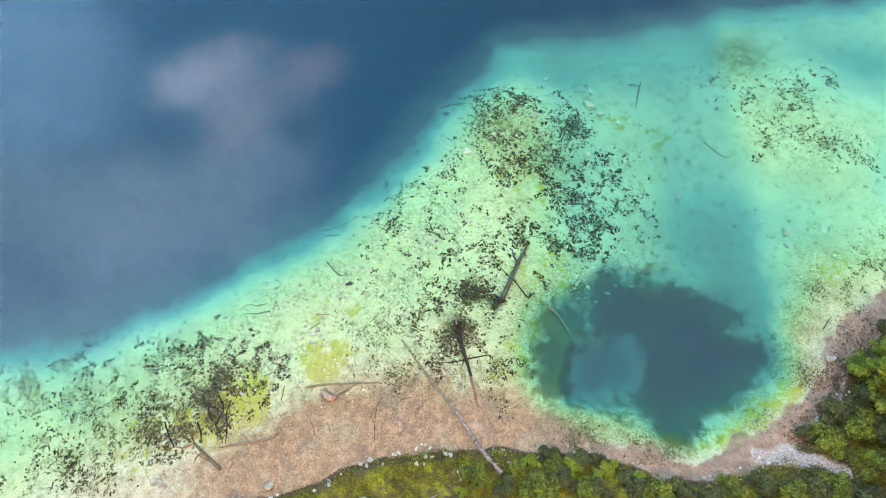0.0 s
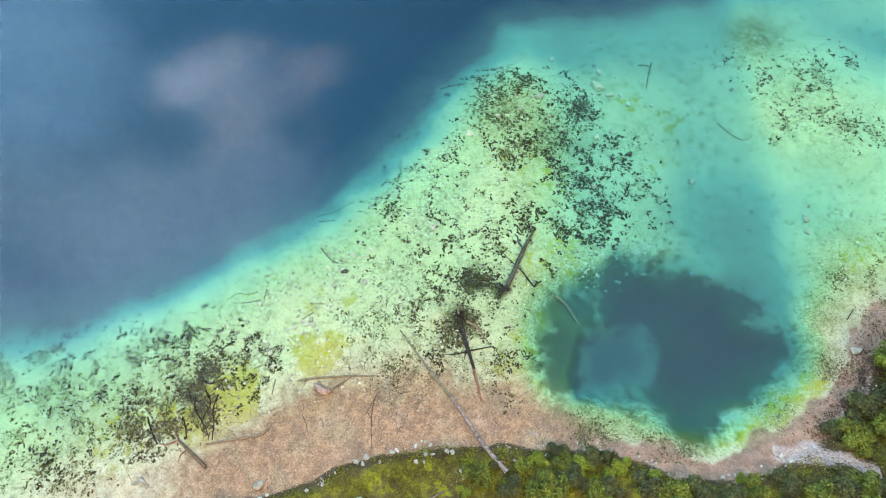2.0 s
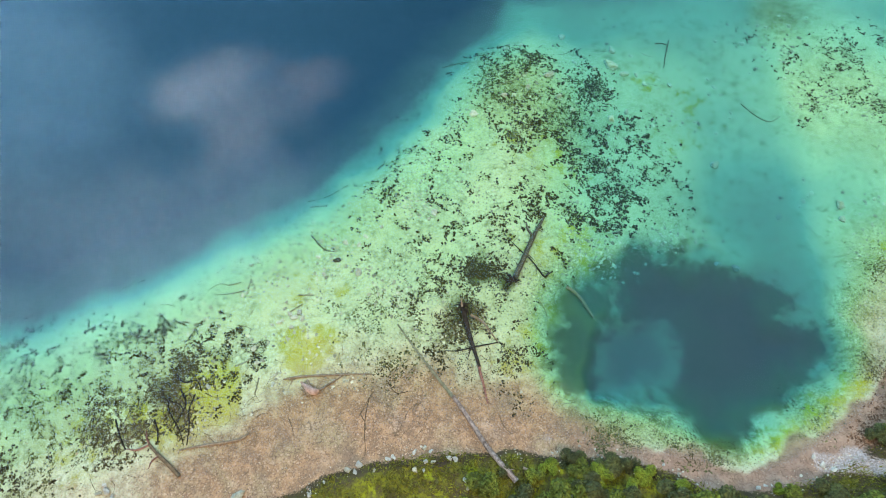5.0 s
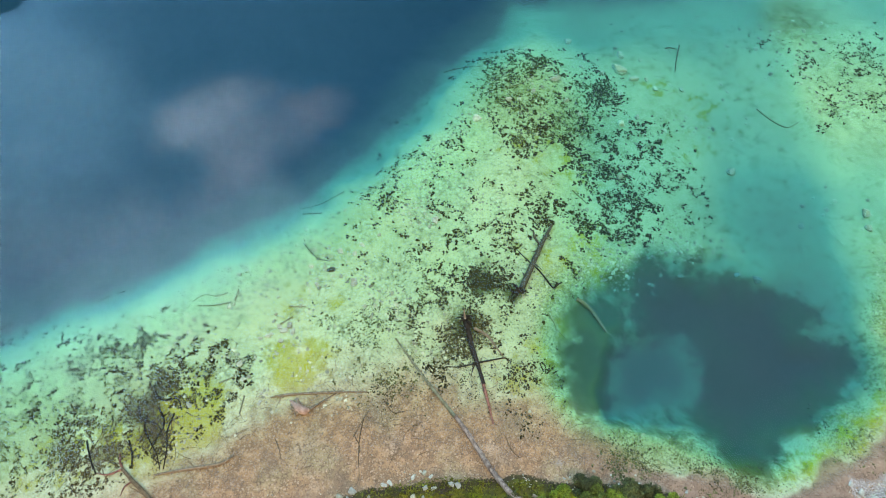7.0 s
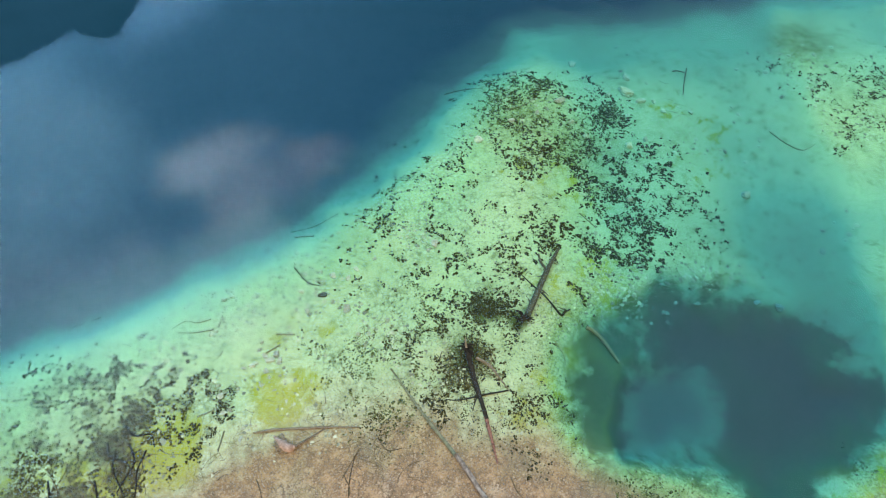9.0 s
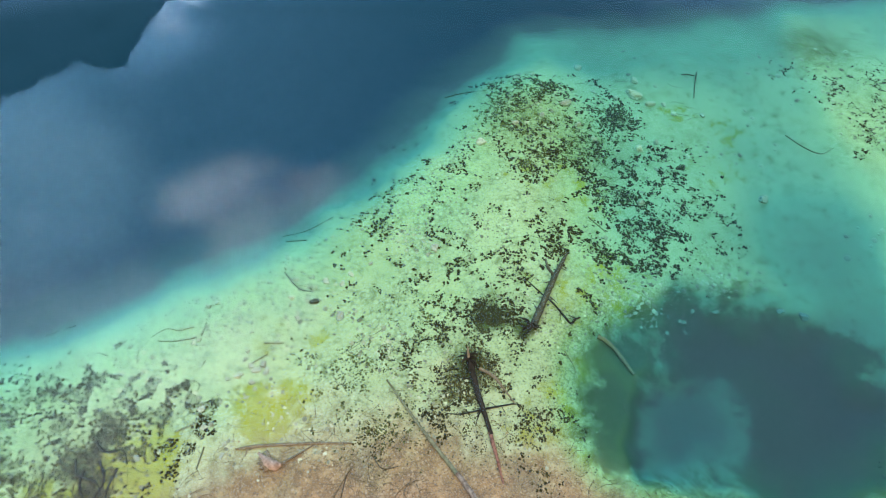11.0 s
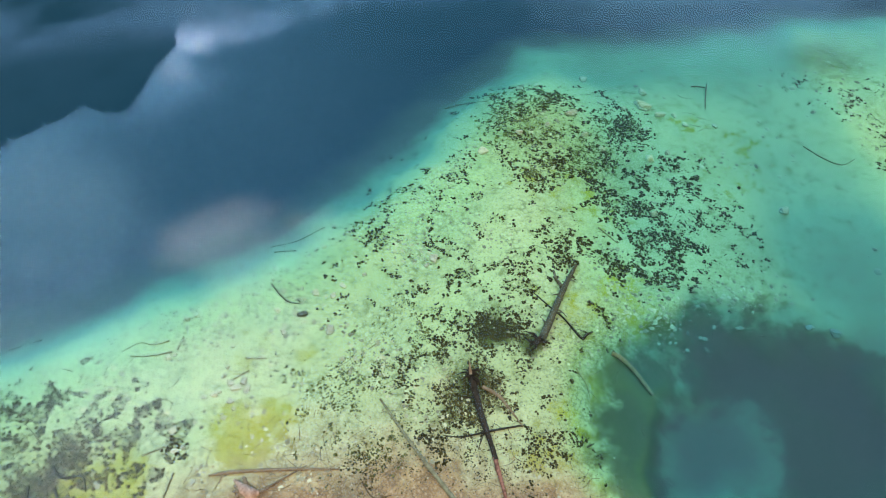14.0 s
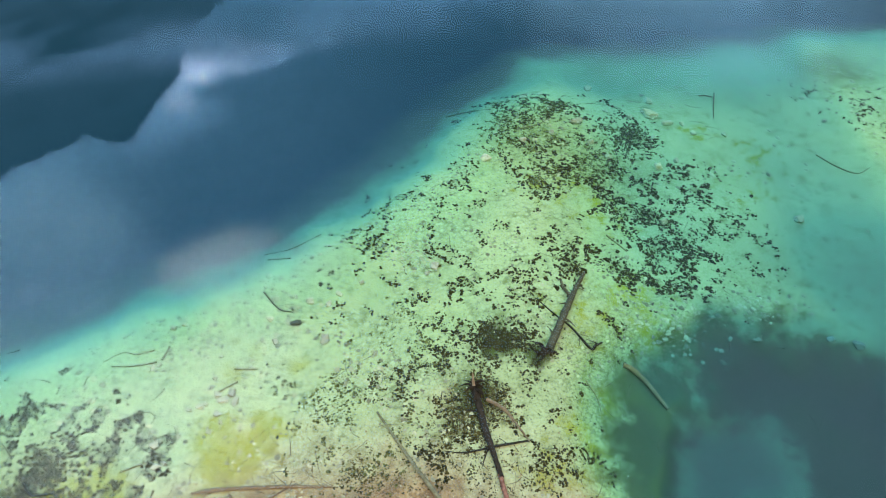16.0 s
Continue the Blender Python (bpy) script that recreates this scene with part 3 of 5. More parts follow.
# where water weed grows: place, reach, power
DENSE = [(6.4, 32.3, 1.0, 1), (10.6, 29.8, 1.1, 1), (11.3, 29.2, 0.8, 1), (8.4, 27.2, 1.3, 0.9), (6.0, 26.1, 0.9, 1), (5.0, 25.1, 0.7, 1), (8.3, 24.9, 0.7, 1), (9.3, 23.7, 1.0, 1), (10.3, 23.1, 1.1, 1), (10.9, 22.7, 0.7, 1),
         (10.6, 20.7, 1.3, 0.75), (10.0, 18.6, 1.1, 1), (8.4, 19.1, 0.8, 1), (6.3, 20.7, 0.8, 0.95), (5.9, 19.3, 0.8, 0.8), (11.6, 25.0, 1.1, 0.8), (12.1, 21.2, 1.2, 0.6), (13.7, 25.8, 1.1, 0.75), (11.8, 19.4, 1.0, 0.65)]
LOOSE = [(4.3, 31.5, 2.2, 0.7), (3.9, 29.4, 1.6, 0.7), (5.4, 28.7, 2, 0.6), (13.5, 23.3, 1.8, 0.6), (15.2, 22.5, 1.3, 0.5), (3.0, 26.0, 1.0, 0.6), (3.2, 23.7, 1.2, 0.6), (1.6, 23.5, 1.0, 0.6), (-1.2, 25.7, 0.7, 0.5), (12.5, 20.0, 1.8, 0.6), (0.8, 25.5, 3, 0.15), (9.0, 31.5, 2.0, 0.4),
         (-3.4, 23.6, 0.9, 0.7), (-2.5, 24.2, 0.7, 0.7), (-3.9, 20.7, 0.9, 0.8), (-5.3, 21.5, 0.8, 0.6), (-1.8, 21.3, 0.9, 0.8), (-0.8, 21.6, 0.8, 0.8), (-0.4, 19.3, 1.2, 0.6)]
LOOSE2 = [(0.3, 18.4, 1.3, 0.7), (-1.8, 18.9, 1.3, 0.5), (-1.1, 17.6, 1.5, 0.5), (2.7, 18.9, 1.4, 0.5), (3.8, 20.1, 1.5, 0.4), (3.7, 17.8, 1.2, 0.6), (0.5, 16.0, 2.6, 0.45), (-2.5, 15.5, 2.2, 0.4), (3.0, 16.0, 1.5, 0.5), (7.5, 16.1, 0.7, 0.9), (7.9, 15.4, 0.8, 0.9), (8.2, 16.6, 0.6, 0.7),
          (2.0, 21.5, 3.0, 0.2), (-4.5, 17.5, 2.0, 0.25), (5.0, 21.5, 2.0, 0.35), (7.0, 13.2, 1.6, 0.3), (14.5, 20.5, 2, 0.25)]
LOWER = [(2.2, 15.0, 0.7, 1), (1.8, 15.5, 0.6, 0.9), (3.8, 14.4, 0.55, 1), (1.1, 12.4, 0.9, 1), (0.3, 11.9, 0.9, 0.85), (1.7, 12.3, 0.8, 0.8), (0.0, 13.4, 1.2, 0.5), (-1.3, 13.5, 0.8, 0.8), (-2.4, 12.9, 0.8, 0.6), (-0.4, 13.9, 0.8, 0.6), (0.3, 10.7, 0.9, 0.8), (-0.3, 9.8, 0.8, 0.5), (4.4, 8.9, 1.5, 0.4), (3.0, 13.0, 2.0, 0.3)]
LOWER2 = [(-2.8, 10.6, 1.6, 0.3), (-4.7, 11.0, 1.3, 0.3), (-4.4, 12.6, 1.3, 0.35), (-6.9, 13.0, 0.6, 0.7), (-1.0, 15.0, 1.5, 0.4), (9.1, 4.9, 0.8, 0.9), (10.3, 4.7, 0.6, 0.5), (13.6, 4.1, 1.0, 0.5), (15.3, 4.0, 0.9, 0.9), (21.0, 5.6, 0.8, 0.6), (20.2, 7.4, 0.5, 0.8), (25.2, 8.9, 0.9, 0.8), (26.2, 8.6, 0.7, 0.9)]
LEFT = [(-19.4, 11.1, 0.8, 0.7), (-18.5, 10.8, 0.9, 0.8), (-17.2, 11.2, 0.9, 0.8), (-14.3, 11.2, 0.8, 0.7), (-12.9, 10.9, 0.5, 0.9), (-12.4, 11.1, 0.4, 0.9), (-13.5, 9.6, 0.9, 0.8), (-11.5, 9.8, 0.5, 0.8), (-11.2, 9.3, 0.4, 0.8), (-12.7, 8.2, 0.6, 0.9), (-12.3, 7.4, 0.5, 0.8), (-14.7, 9.6, 0.9, 0.7),
        (-15.6, 8.7, 0.9, 1), (-16.3, 7.6, 0.9, 1), (-15.3, 7.2, 0.7, 0.9), (-15.6, 6.0, 0.8, 0.7), (-13.4, 6.1, 0.5, 0.7)]
LEFT2 = [(-19.7, 9.2, 1.6, 0.6), (-19.5, 7.5, 1.5, 0.7), (-25.3, 7.1, 1.8, 0.75), (-22.6, 7.5, 1.5, 0.75), (-23.2, 5.8, 1.6, 0.7), (-24.2, 3.2, 1.8, 0.7), (-23.0, 2.3, 1.5, 0.7), (-21.4, 9.9, 1.5, 0.5), (-26.9, 10.2, 2.0, 0.5), (-26.1, 5.1, 1.7, 0.7), (-19.7, 5.1, 1.5, 0.5), (-17.7, 8.9, 1.3, 0.8), (-19.5, 10.7, 1.2, 0.5), (-29, 8, 2.2, 0.6), (-28, 3.5, 2, 0.6), (-24, 9.3, 2, 0.4), (-22, 3.6, 2, 0.4)]
RIGHT = [(23.4, 35.1, 0.7, 0.7), (24.6, 33.6, 0.7, 0.8), (25.5, 32.3, 0.8, 0.6), (27.0, 33.3, 0.9, 0.6), (29.2, 32.1, 1.4, 0.75), (26.7, 29.0, 0.6, 1), (27.0, 28.0, 0.5, 0.8), (29.7, 29.8, 0.9, 0.8), (31.3, 28.1, 1.0, 0.7), (32.8, 34.8, 1.1, 0.5), (25.7, 26.5, 0.5, 0.7), (30.0, 33.3, 1.3, 0.7), (28.2, 31, 1.2, 0.6), (33.4, 27, 1.5, 0.4), (30.5, 30.8, 1.0, 0.7)]
RIGHT2 = [(27.5, 15.6, 0.9, 0.7), (31.4, 17.4, 1.0, 0.7), (33.1, 16.9, 1.0, 0.7), (29.5, 13.4, 0.9, 0.7), (28.6, 12.4, 0.7, 0.7), (27.0, 14.6, 1, 0.3), (30.2, 15.8, 0.8, 0.6), (35, 18.5, 1.5, 0.5)]
BROWN = [(-3.0, 8.7, 1.0, 0.9), (-3.9, 8.9, 0.8, 0.7), (-2.0, 8.4, 0.7, 0.7), (-0.6, 9.6, 1.0, 0.6), (3.2, 8.5, 1.1, 0.5), (4.2, 7.6, 1.1, 0.45), (1.0, 9.0, 1.2, 0.4), (9.1, 4.9, 0.9, 0.9), (10.0, 4.7, 0.7, 0.7), (13.6, 4.1, 1.2, 0.6), (15.3, 4.0, 1.0, 0.8), (25.6, 8.8, 0.9, 0.8)]
CORE = [(-15.6, 8.6, 0.9, 0.9), (-16.1, 7.6, 1.0, 1.0), (-15.5, 6.6, 0.9, 0.9), (-15.2, 5.6, 0.7, 0.7), (-17.6, 5.5, 1.1, 0.8), (-18.3, 4.6, 1.0, 0.8), (-14.2, 8.0, 0.6, 0.6), (-19.5, 5.5, 1.2, 0.6)]


def crowd(x, y, rows, seed, clump, grain):
    """How thick weed stands: clustered in strings and cushions where the rows say."""
    w = np.zeros(x.shape)
    for cx, cy, r, p in rows:
        w = np.maximum(w, p * bump2(x, y, cx, cy, r))
    n = 0.55 * vnoise(x + seed, y, grain * 0.6, seed % 5) + 0.45 * vnoise(x, y + seed, grain * 1.9, (seed + 1) % 5)
    edge = clump + 0.06 - 0.24 * np.clip(w - 0.3, 0, 0.7)
    return np.minimum(w, 0.8) * smooth(edge - 0.05, edge + 0.09, n)


# ---- builders -------------------------------------------------------------
def mesh_of(name, verts, faces, mat, flat=False):
    me = bpy.data.meshes.new(name)
    me.from_pydata(verts if isinstance(verts, list) else verts.tolist(), [], faces if isinstance(faces, list) else faces.tolist())
    for m in (mat if isinstance(mat, (list, tuple)) else [mat]):
        me.materials.append(m)
    if not flat:
        me.polygons.foreach_set("use_smooth", [True] * len(me.polygons))
    me.update()
    return me


def thing(name, mesh, label, category, group="", kind=""):
    return tagged(new(name, mesh), label, category, group, kind)


def part(name, mesh, parent, label=""):
    ob = new(name, mesh)
    ob.parent = parent
    if label:
        ob["label"] = label
    return ob


def spread(lo, hi, fine_lo, fine_hi, step, grow=1.22):
    mid = list(np.arange(fine_lo, fine_hi + 1e-6, step))
    up, d = [], step
    v = fine_hi
    while v < hi:
        d *= grow
        v = min(v + d, hi)
        up.append(v)
    down, d, v = [], step, fine_lo
    while v > lo:
        d *= grow
        v = max(v - d, lo)
        down.append(v)
    return np.array(down[::-1] + mid + up)


def build_ground():
    xs, ys = spread(-2600, 2600, -44, 44, 0.22), spread(-2600, 2600, -6, 48, 0.22)
    X, Y = np.meshgrid(xs, ys)
    x, y = X.ravel(), Y.ravel()
    z = height(x, y)
    nx, ny = len(xs), len(ys)
    idx = np.arange(nx * ny).reshape(ny, nx)
    faces = np.stack([idx[:-1, :-1], idx[:-1, 1:], idx[1:, 1:], idx[1:, :-1]], -1).reshape(-1, 4)
    me = bpy.data.meshes.new("ground")
    me.vertices.add(len(x))
    me.vertices.foreach_set("co", np.stack([x, y, z], -1).ravel())
    me.loops.add(faces.size)
    me.loops.foreach_set("vertex_index", faces.ravel().astype(np.int32))
    me.polygons.add(len(faces))
    me.polygons.foreach_set("loop_start", np.arange(0, faces.size, 4, dtype=np.int32))
    me.polygons.foreach_set("use_smooth", np.ones(len(faces), bool))
    me.materials.append(M_GROUND)
    me.update()
    me.validate()
    s, turf = off_line(x, y, SHORE), -off_line(x, y, TURF)
    wob = fnoise(x, y, 0.5, 2) - 0.5
    reach = 3.9 + 2.3 * bump2(x, y, -5, 6, 6, 8) - 2.0 * smooth(-13, -20, x) - 3.1 * smooth(6, 12, x)
    gravel = smooth(reach * 1.4, reach * 0.1, s + wob * 2.5)
    gravel *= 1 - 0.5 * smooth(-12, -20, x)
    near = (np.abs(x) < 45) & (np.abs(y - 20) < 30)
    halo = np.zeros_like(x)
    for rows, seed, clump, grain in ((DENSE, 11, 0.50, 2.2), (LOOSE + LOOSE2, 12, 0.53, 2.2), (LOWER, 14, 0.50, 2.2), (LEFT2, 17, 0.50, 2.2), (LEFT, 16, 0.50, 2.2), (RIGHT, 18, 0.52, 2.2)):
        halo[near] = np.maximum(halo[near], crowd(x[near], y[near], rows, seed, clump - 0.04, grain))
    cover = np.stack([gravel, np.maximum(blobs(x, y, ALGAE), blobs(x, y, ALGAE2)), np.maximum(np.maximum(blobs(x, y, FILM), blobs(x, y, FILM2)) * 0.8, 0.95 * halo), np.ones_like(x)], -1)
    trail = np.exp(-(off_line(x, y, [(-99, 99), (20.4, 3.6), (22.6, 3.3), (25.0, 3.1), (26.2, 2.2), (27.0, -9)]) / 0.55) ** 2)
    trail = np.where((x > 20.3) & (x < 26.3) & (y < 4.6), trail, 0)
    trail = np.maximum(trail, 0.8 * bump2(x, y, 22.6, 4.0, 0.9, 0.5))
    trail = np.maximum(trail, 0.45 * bump2(x, y, 5.7, 4.75, 0.7, 0.45))
    grass = (0.74 * smooth(-0.15, 0.25, turf + wob * 0.9) + 0.26 * smooth(0.25, 1.0, turf + wob * 1.5)) * (1 - trail)
    hole, bay = within(x, y, HOLE), within(x, y, BAY)
    fringe = 1.2 * smooth(-1.8, 0.9, hole + wob * 3.2) * smooth(2.0, -1.8, bay + wob * 3.4)
    land = np.stack([grass, np.maximum(blobs(x, y, SILT), 0.9 * fringe), trail, np.ones_like(x)], -1)
    for nm, arr in (("cover", cover), ("land", land)):
        a = me.color_attributes.new(nm, "FLOAT_COLOR", "POINT")
        a.data.foreach_set("color", arr.ravel().astype(np.float32))
    return tagged(new("ground", me), "pale marl lake bed rising to a pinkish gravel beach and mossy turf", "ground", kind="structure")


build_ground()

R = 2500
tagged(new("water", mesh_of("water", [(-R, -R, 0), (R, -R, 0), (R, R, 0), (-R, R, 0)], [(0, 1, 2, 3)], M_WATER)),
       "calm clear turquoise lake water", "water", kind="structure")

# Mountain across the lake: bearing and height of the crest, in degrees.
CREST = [(-180, 9), (-120, 14), (-80, 26), (-60, 33), (-50, 35), (-44.3, 34.6), (-43.4, 34.5), (-43.1, 34.1), (-41.4, 34.5), (-40.2, 34.2), (-38.9, 34.3), (-37.1, 34.2), (-36.1, 33.8), (-35.3, 34.7), (-34.5, 35.2), (-32.8, 35.5),
         (-31.5, 34.6), (-30.2, 33.8), (-28.7, 32.8), (-27.2, 32.2), (-26.4, 31.5), (-26.0, 30.8), (-25.3, 30.0), (-24, 28.6), (-22.5, 27.6), (-20.5, 26.6), (-17, 24.5), (-12, 22), (0, 19), (20, 17), (60, 15), (120, 10), (180, 9)]


def build_mountain():
    az = np.concatenate([np.arange(-100, -60, 1.0), np.arange(-60, -15, 0.06), np.arange(-15, 70, 1.0)])
    crest = np.interp(az, [c[0] for c in CREST], [c[1] for c in CREST])
    rs = np.random.RandomState(9)
    teeth = np.arange(-101, 71, 0.14)
    crest = crest + np.interp(az, teeth, rs.rand(len(teeth)) ** 2 * 0.62) + 0.10 * np.sin(az * 5.1) * np.sin(az * 2.3)
    a = np.radians(az)
    rows = []
    steps = 14
    for i in range(steps + 1):
        u = i / steps
        dist = 760 + 520 * u + 50 * np.sin(a * 23 + u * 4) * (1 - u) * u * 4
        top = np.tan(np.radians(crest)) * 1280 - 25
        z = -8 + (top + 8) * (u ** 1.25) * (1 + 0.10 * np.sin(a * 31 + 7 * u) * (1 - u))
        rows.append(np.stack([np.sin(a) * dist, np.cos(a) * dist, z], -1))
    rows.append(np.stack([np.sin(a) * 1900, np.cos(a) * 1900, np.full_like(a, -5.0)], -1))
    v = np.concatenate(rows)
    n = len(az)
    idx = np.arange(n * (steps + 2)).reshape(-1, n)
    f = np.stack([idx[:-1, :-1], idx[:-1, 1:], idx[1:, 1:], idx[1:, :-1]], -1).reshape(-1, 4)
    tagged(new("mountain", mesh_of("mountain", v, f, M_FOREST)), "steep dark forested mountainside across the lake", "mountain", kind="structure")


build_mountain()


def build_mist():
    """A thin bank of mist, brightened by emission, that hangs before the mountain."""
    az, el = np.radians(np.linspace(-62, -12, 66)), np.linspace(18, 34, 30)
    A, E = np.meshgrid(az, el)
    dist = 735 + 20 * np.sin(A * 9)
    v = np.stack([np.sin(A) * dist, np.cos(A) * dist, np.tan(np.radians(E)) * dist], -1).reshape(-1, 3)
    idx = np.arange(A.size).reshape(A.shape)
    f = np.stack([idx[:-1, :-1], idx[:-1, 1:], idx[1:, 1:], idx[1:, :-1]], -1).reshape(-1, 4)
    me = mesh_of("mist", v, f, M_MIST_GLOW)
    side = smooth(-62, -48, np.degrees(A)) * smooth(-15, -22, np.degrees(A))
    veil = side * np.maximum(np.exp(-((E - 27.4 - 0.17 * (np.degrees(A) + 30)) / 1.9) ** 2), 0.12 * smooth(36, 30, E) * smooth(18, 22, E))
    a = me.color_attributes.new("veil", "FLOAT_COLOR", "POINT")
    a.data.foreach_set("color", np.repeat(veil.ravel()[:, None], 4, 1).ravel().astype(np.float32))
    tagged(new("mist", me), "thin pale glowing mist drifting before the dark mountainside", "mist", kind="structure")


build_mist()


# ---- wood -----------------------------------------------------------------
def curve_through(pts, per=6):
    """Catmull-Rom through rows of numbers."""
    p = np.array(pts, float)
    p = np.vstack([2 * p[0] - p[1], p, 2 * p[-1] - p[-2]])
    out = []
    for i in range(1, len(p) - 2):
        for u in np.arange(per) / per:
            out.append(0.5 * (2 * p[i] + (p[i + 1] - p[i - 1]) * u + (2 * p[i - 1] - 5 * p[i] + 4 * p[i + 1] - p[i + 2]) * u * u + (3 * p[i] - p[i - 1] - 3 * p[i + 1] + p[i + 2]) * u ** 3))
    out.append(p[-2])
    return np.array(out)


def tube(pts, sides=9, rough=0.12, seed=0, per=6):
    """Verts and faces of a tapered, knotty limb through rows of x, y, z, radius."""
    rs = np.random.RandomState(seed)
    c = curve_through(pts, per)
    verts, faces = [], []
    n = len(c)
    for i, (x, y, z, r) in enumerate(c):
        t = c[min(i + 1, n - 1)][:3] - c[max(i - 1, 0)][:3]
        t /= np.linalg.norm(t) + 1e-9
        u = np.cross(t, (0, 0, 1.0)) if abs(t[2]) < 0.95 else np.cross(t, (1.0, 0, 0))
        u /= np.linalg.norm(u)
        w = np.cross(u, t)
        ring = 1 + rs.uniform(-rough, rough)
        for k in range(sides):
            ang = 2 * math.pi * k / sides
            rr = max(r, 0.004) * ring * (1 + rs.uniform(-rough, rough) * 0.6)
            verts.append(tuple(np.array((x, y, z)) + rr * (math.cos(ang) * u + math.sin(ang) * w)))
    for i in range(n - 1):
        for k in range(sides):
            a, b = i * sides + k, i * sides + (k + 1) % sides
            faces.append((a, b, b + sides, a + sides))
    for base, flip in ((0, True), ((n - 1) * sides, False)):
        ring = list(range(base, base + sides))
        faces.append(tuple(ring if flip else ring[::-1]))
    return verts, faces


def joined(pieces):
    verts, faces = [], []
    for v, f in pieces:
        o = len(verts)
        verts += list(v)
        faces += [tuple(i + o for i in q) for q in f]
    return verts, faces


def on_bed(rows):
    """Rows of x, y, lift, radius: the axis lies that much over its own radius above the bed."""
    return [(x, y, ground_z(x, y) + lift + r * 0.55, r) for x, y, lift, r in rows]


def log(name, rows, mat, label, category="log", seed=1, twigs=0, twig_len=0.7, sides=10, group=""):
    ob = tagged(new(name), label, category, group)
    trunk = part("trunk", mesh_of("trunk", *tube(on_bed(rows), sides, 0.10, seed), mat), ob)
    rs = np.random.RandomState(seed + 50)
    c = curve_through(on_bed(rows))
    for i in range(twigs):
        j = rs.randint(2, len(c) - 2)
        x, y, z, r = c[j]
        ang = rs.uniform(0, 2 * math.pi)
        ln = twig_len * rs.uniform(0.5, 1.2)
        dx, dy = math.cos(ang) * ln, math.sin(ang) * ln
        q = [(x, y, z, r * 0.35), (x + dx * 0.5, y + dy * 0.5, z + 0.10, r * 0.25), (x + dx, y + dy, z + rs.uniform(-0.05, 0.25), 0.01)]
        part("branch", mesh_of("branch", *tube(q, 5, 0.15, seed + i), mat), trunk)
    return ob


def root_plate(x, y, size, n, seed, mat, ob, lift=0.0):
    rs = np.random.RandomState(seed)
    z = ground_z(x, y) + lift
    for i in range(n):
        a = rs.uniform(0, 2 * math.pi)
        ln = size * rs.uniform(0.5, 1.1)
        up = rs.uniform(-0.1, 0.35) * size
        bend = rs.uniform(-0.6, 0.6)
        q = [(x, y, z + 0.12, 0.07), (x + math.cos(a) * ln * 0.5, y + math.sin(a) * ln * 0.5, z + 0.15 + up * 0.6, 0.045), (x + math.cos(a + bend) * ln, y + math.sin(a + bend) * ln, z + 0.05 + up, 0.012)]
        part("root", mesh_of("root", *tube(q, 6, 0.2, seed + i), mat), ob)


# the long bleached trunk that reaches from the turf into the water
log("fallen_trunk", [(-2.95, 11.5, 0.02, 0.045), (-1.3, 9.2, 0.05, 0.075), (0.4, 7.05, 0.10, 0.10)], M_WOOD_GREEN, "slender greenish submerged end of a fallen tree trunk", seed=3, twigs=4, twig_len=0.5)
lower = log("fallen_trunk", [(0.38, 7.1, 0.10, 0.10), (0.9, 6.4, 0.12, 0.125), (1.6, 5.3, 0.15, 0.13), (2.3, 4.2, 0.30, 0.14), (3.0, 3.3, 0.22, 0.15), (3.75, 2.45, 0.14, 0.165)], M_BARK_GREY,
            "bleached grey bare tree trunk lying across beach and turf", seed=4, twigs=5, twig_len=0.35)
# dark log with a broken root end above the water
rooted = log("sunken_log", [(1.02, 12.45, 0.12, 0.17), (1.2, 11.7, 0.10, 0.155), (1.4, 10.8, 0.08, 0.135), (1.75, 9.6, 0.08, 0.11), (1.95, 8.85, 0.08, 0.10)], M_BARK_DARK, "dark sodden log with a torn root end above water", seed=5, twigs=4, twig_len=0.9)
part("peeled_end", mesh_of("peeled_end", *tube(on_bed([(1.92, 8.95, 0.085, 0.1), (2.0, 8.5, 0.08, 0.095), (2.15, 7.9, 0.06, 0.08), (2.4, 6.7, 0.03, 0.04)]), 9, 0.1, 8), M_BARK_RED), rooted, "reddish peeled bark")
root_plate(1.0, 12.5, 0.7, 10, 21, M_BARK_DARK, rooted, 0.2)
part("splinter", mesh_of("splinter", *tube([(0.98, 12.55, ground_z(1, 12.7) + 0.45, 0.07), (0.93, 12.8, ground_z(1, 12.7) + 0.65, 0.05), (0.92, 13.0, ground_z(1, 12.7) + 0.75, 0.02)], 6, 0.2, 3), M_WOOD_TAN), rooted)
part("splinter", mesh_of("splinter", *tube([(1.1, 12.7, ground_z(1, 12.7) + 0.5, 0.06), (1.25, 12.62, ground_z(1, 12.7) + 0.75, 0.05), (1.4, 12.58, ground_z(1, 12.7) + 0.78, 0.02)], 6, 0.2, 4), M_BARK_DARK), rooted)
log("sunken_branch", [(1.5, 12.1, 0.08, 0.08), (2.1, 11.75, 0.08, 0.08), (2.5, 11.3, 0.06, 0.06), (3.15, 10.35, 0.03, 0.03)], M_WOOD_TAN, "tan curved sunken branch beside a dark log", "branch", seed=7, twigs=2)
log("sunken_branch", [(3.2, 10.4, 0.02, 0.03), (1.8, 10.1, 0.03, 0.05), (0.6, 9.85, 0.02, 0.03), (-0.2, 9.9, 0, 0.015)], M_BARK_DARK, "thin dark sunken branch crossing under a log", "branch", seed=9, twigs=4, twig_len=0.5)
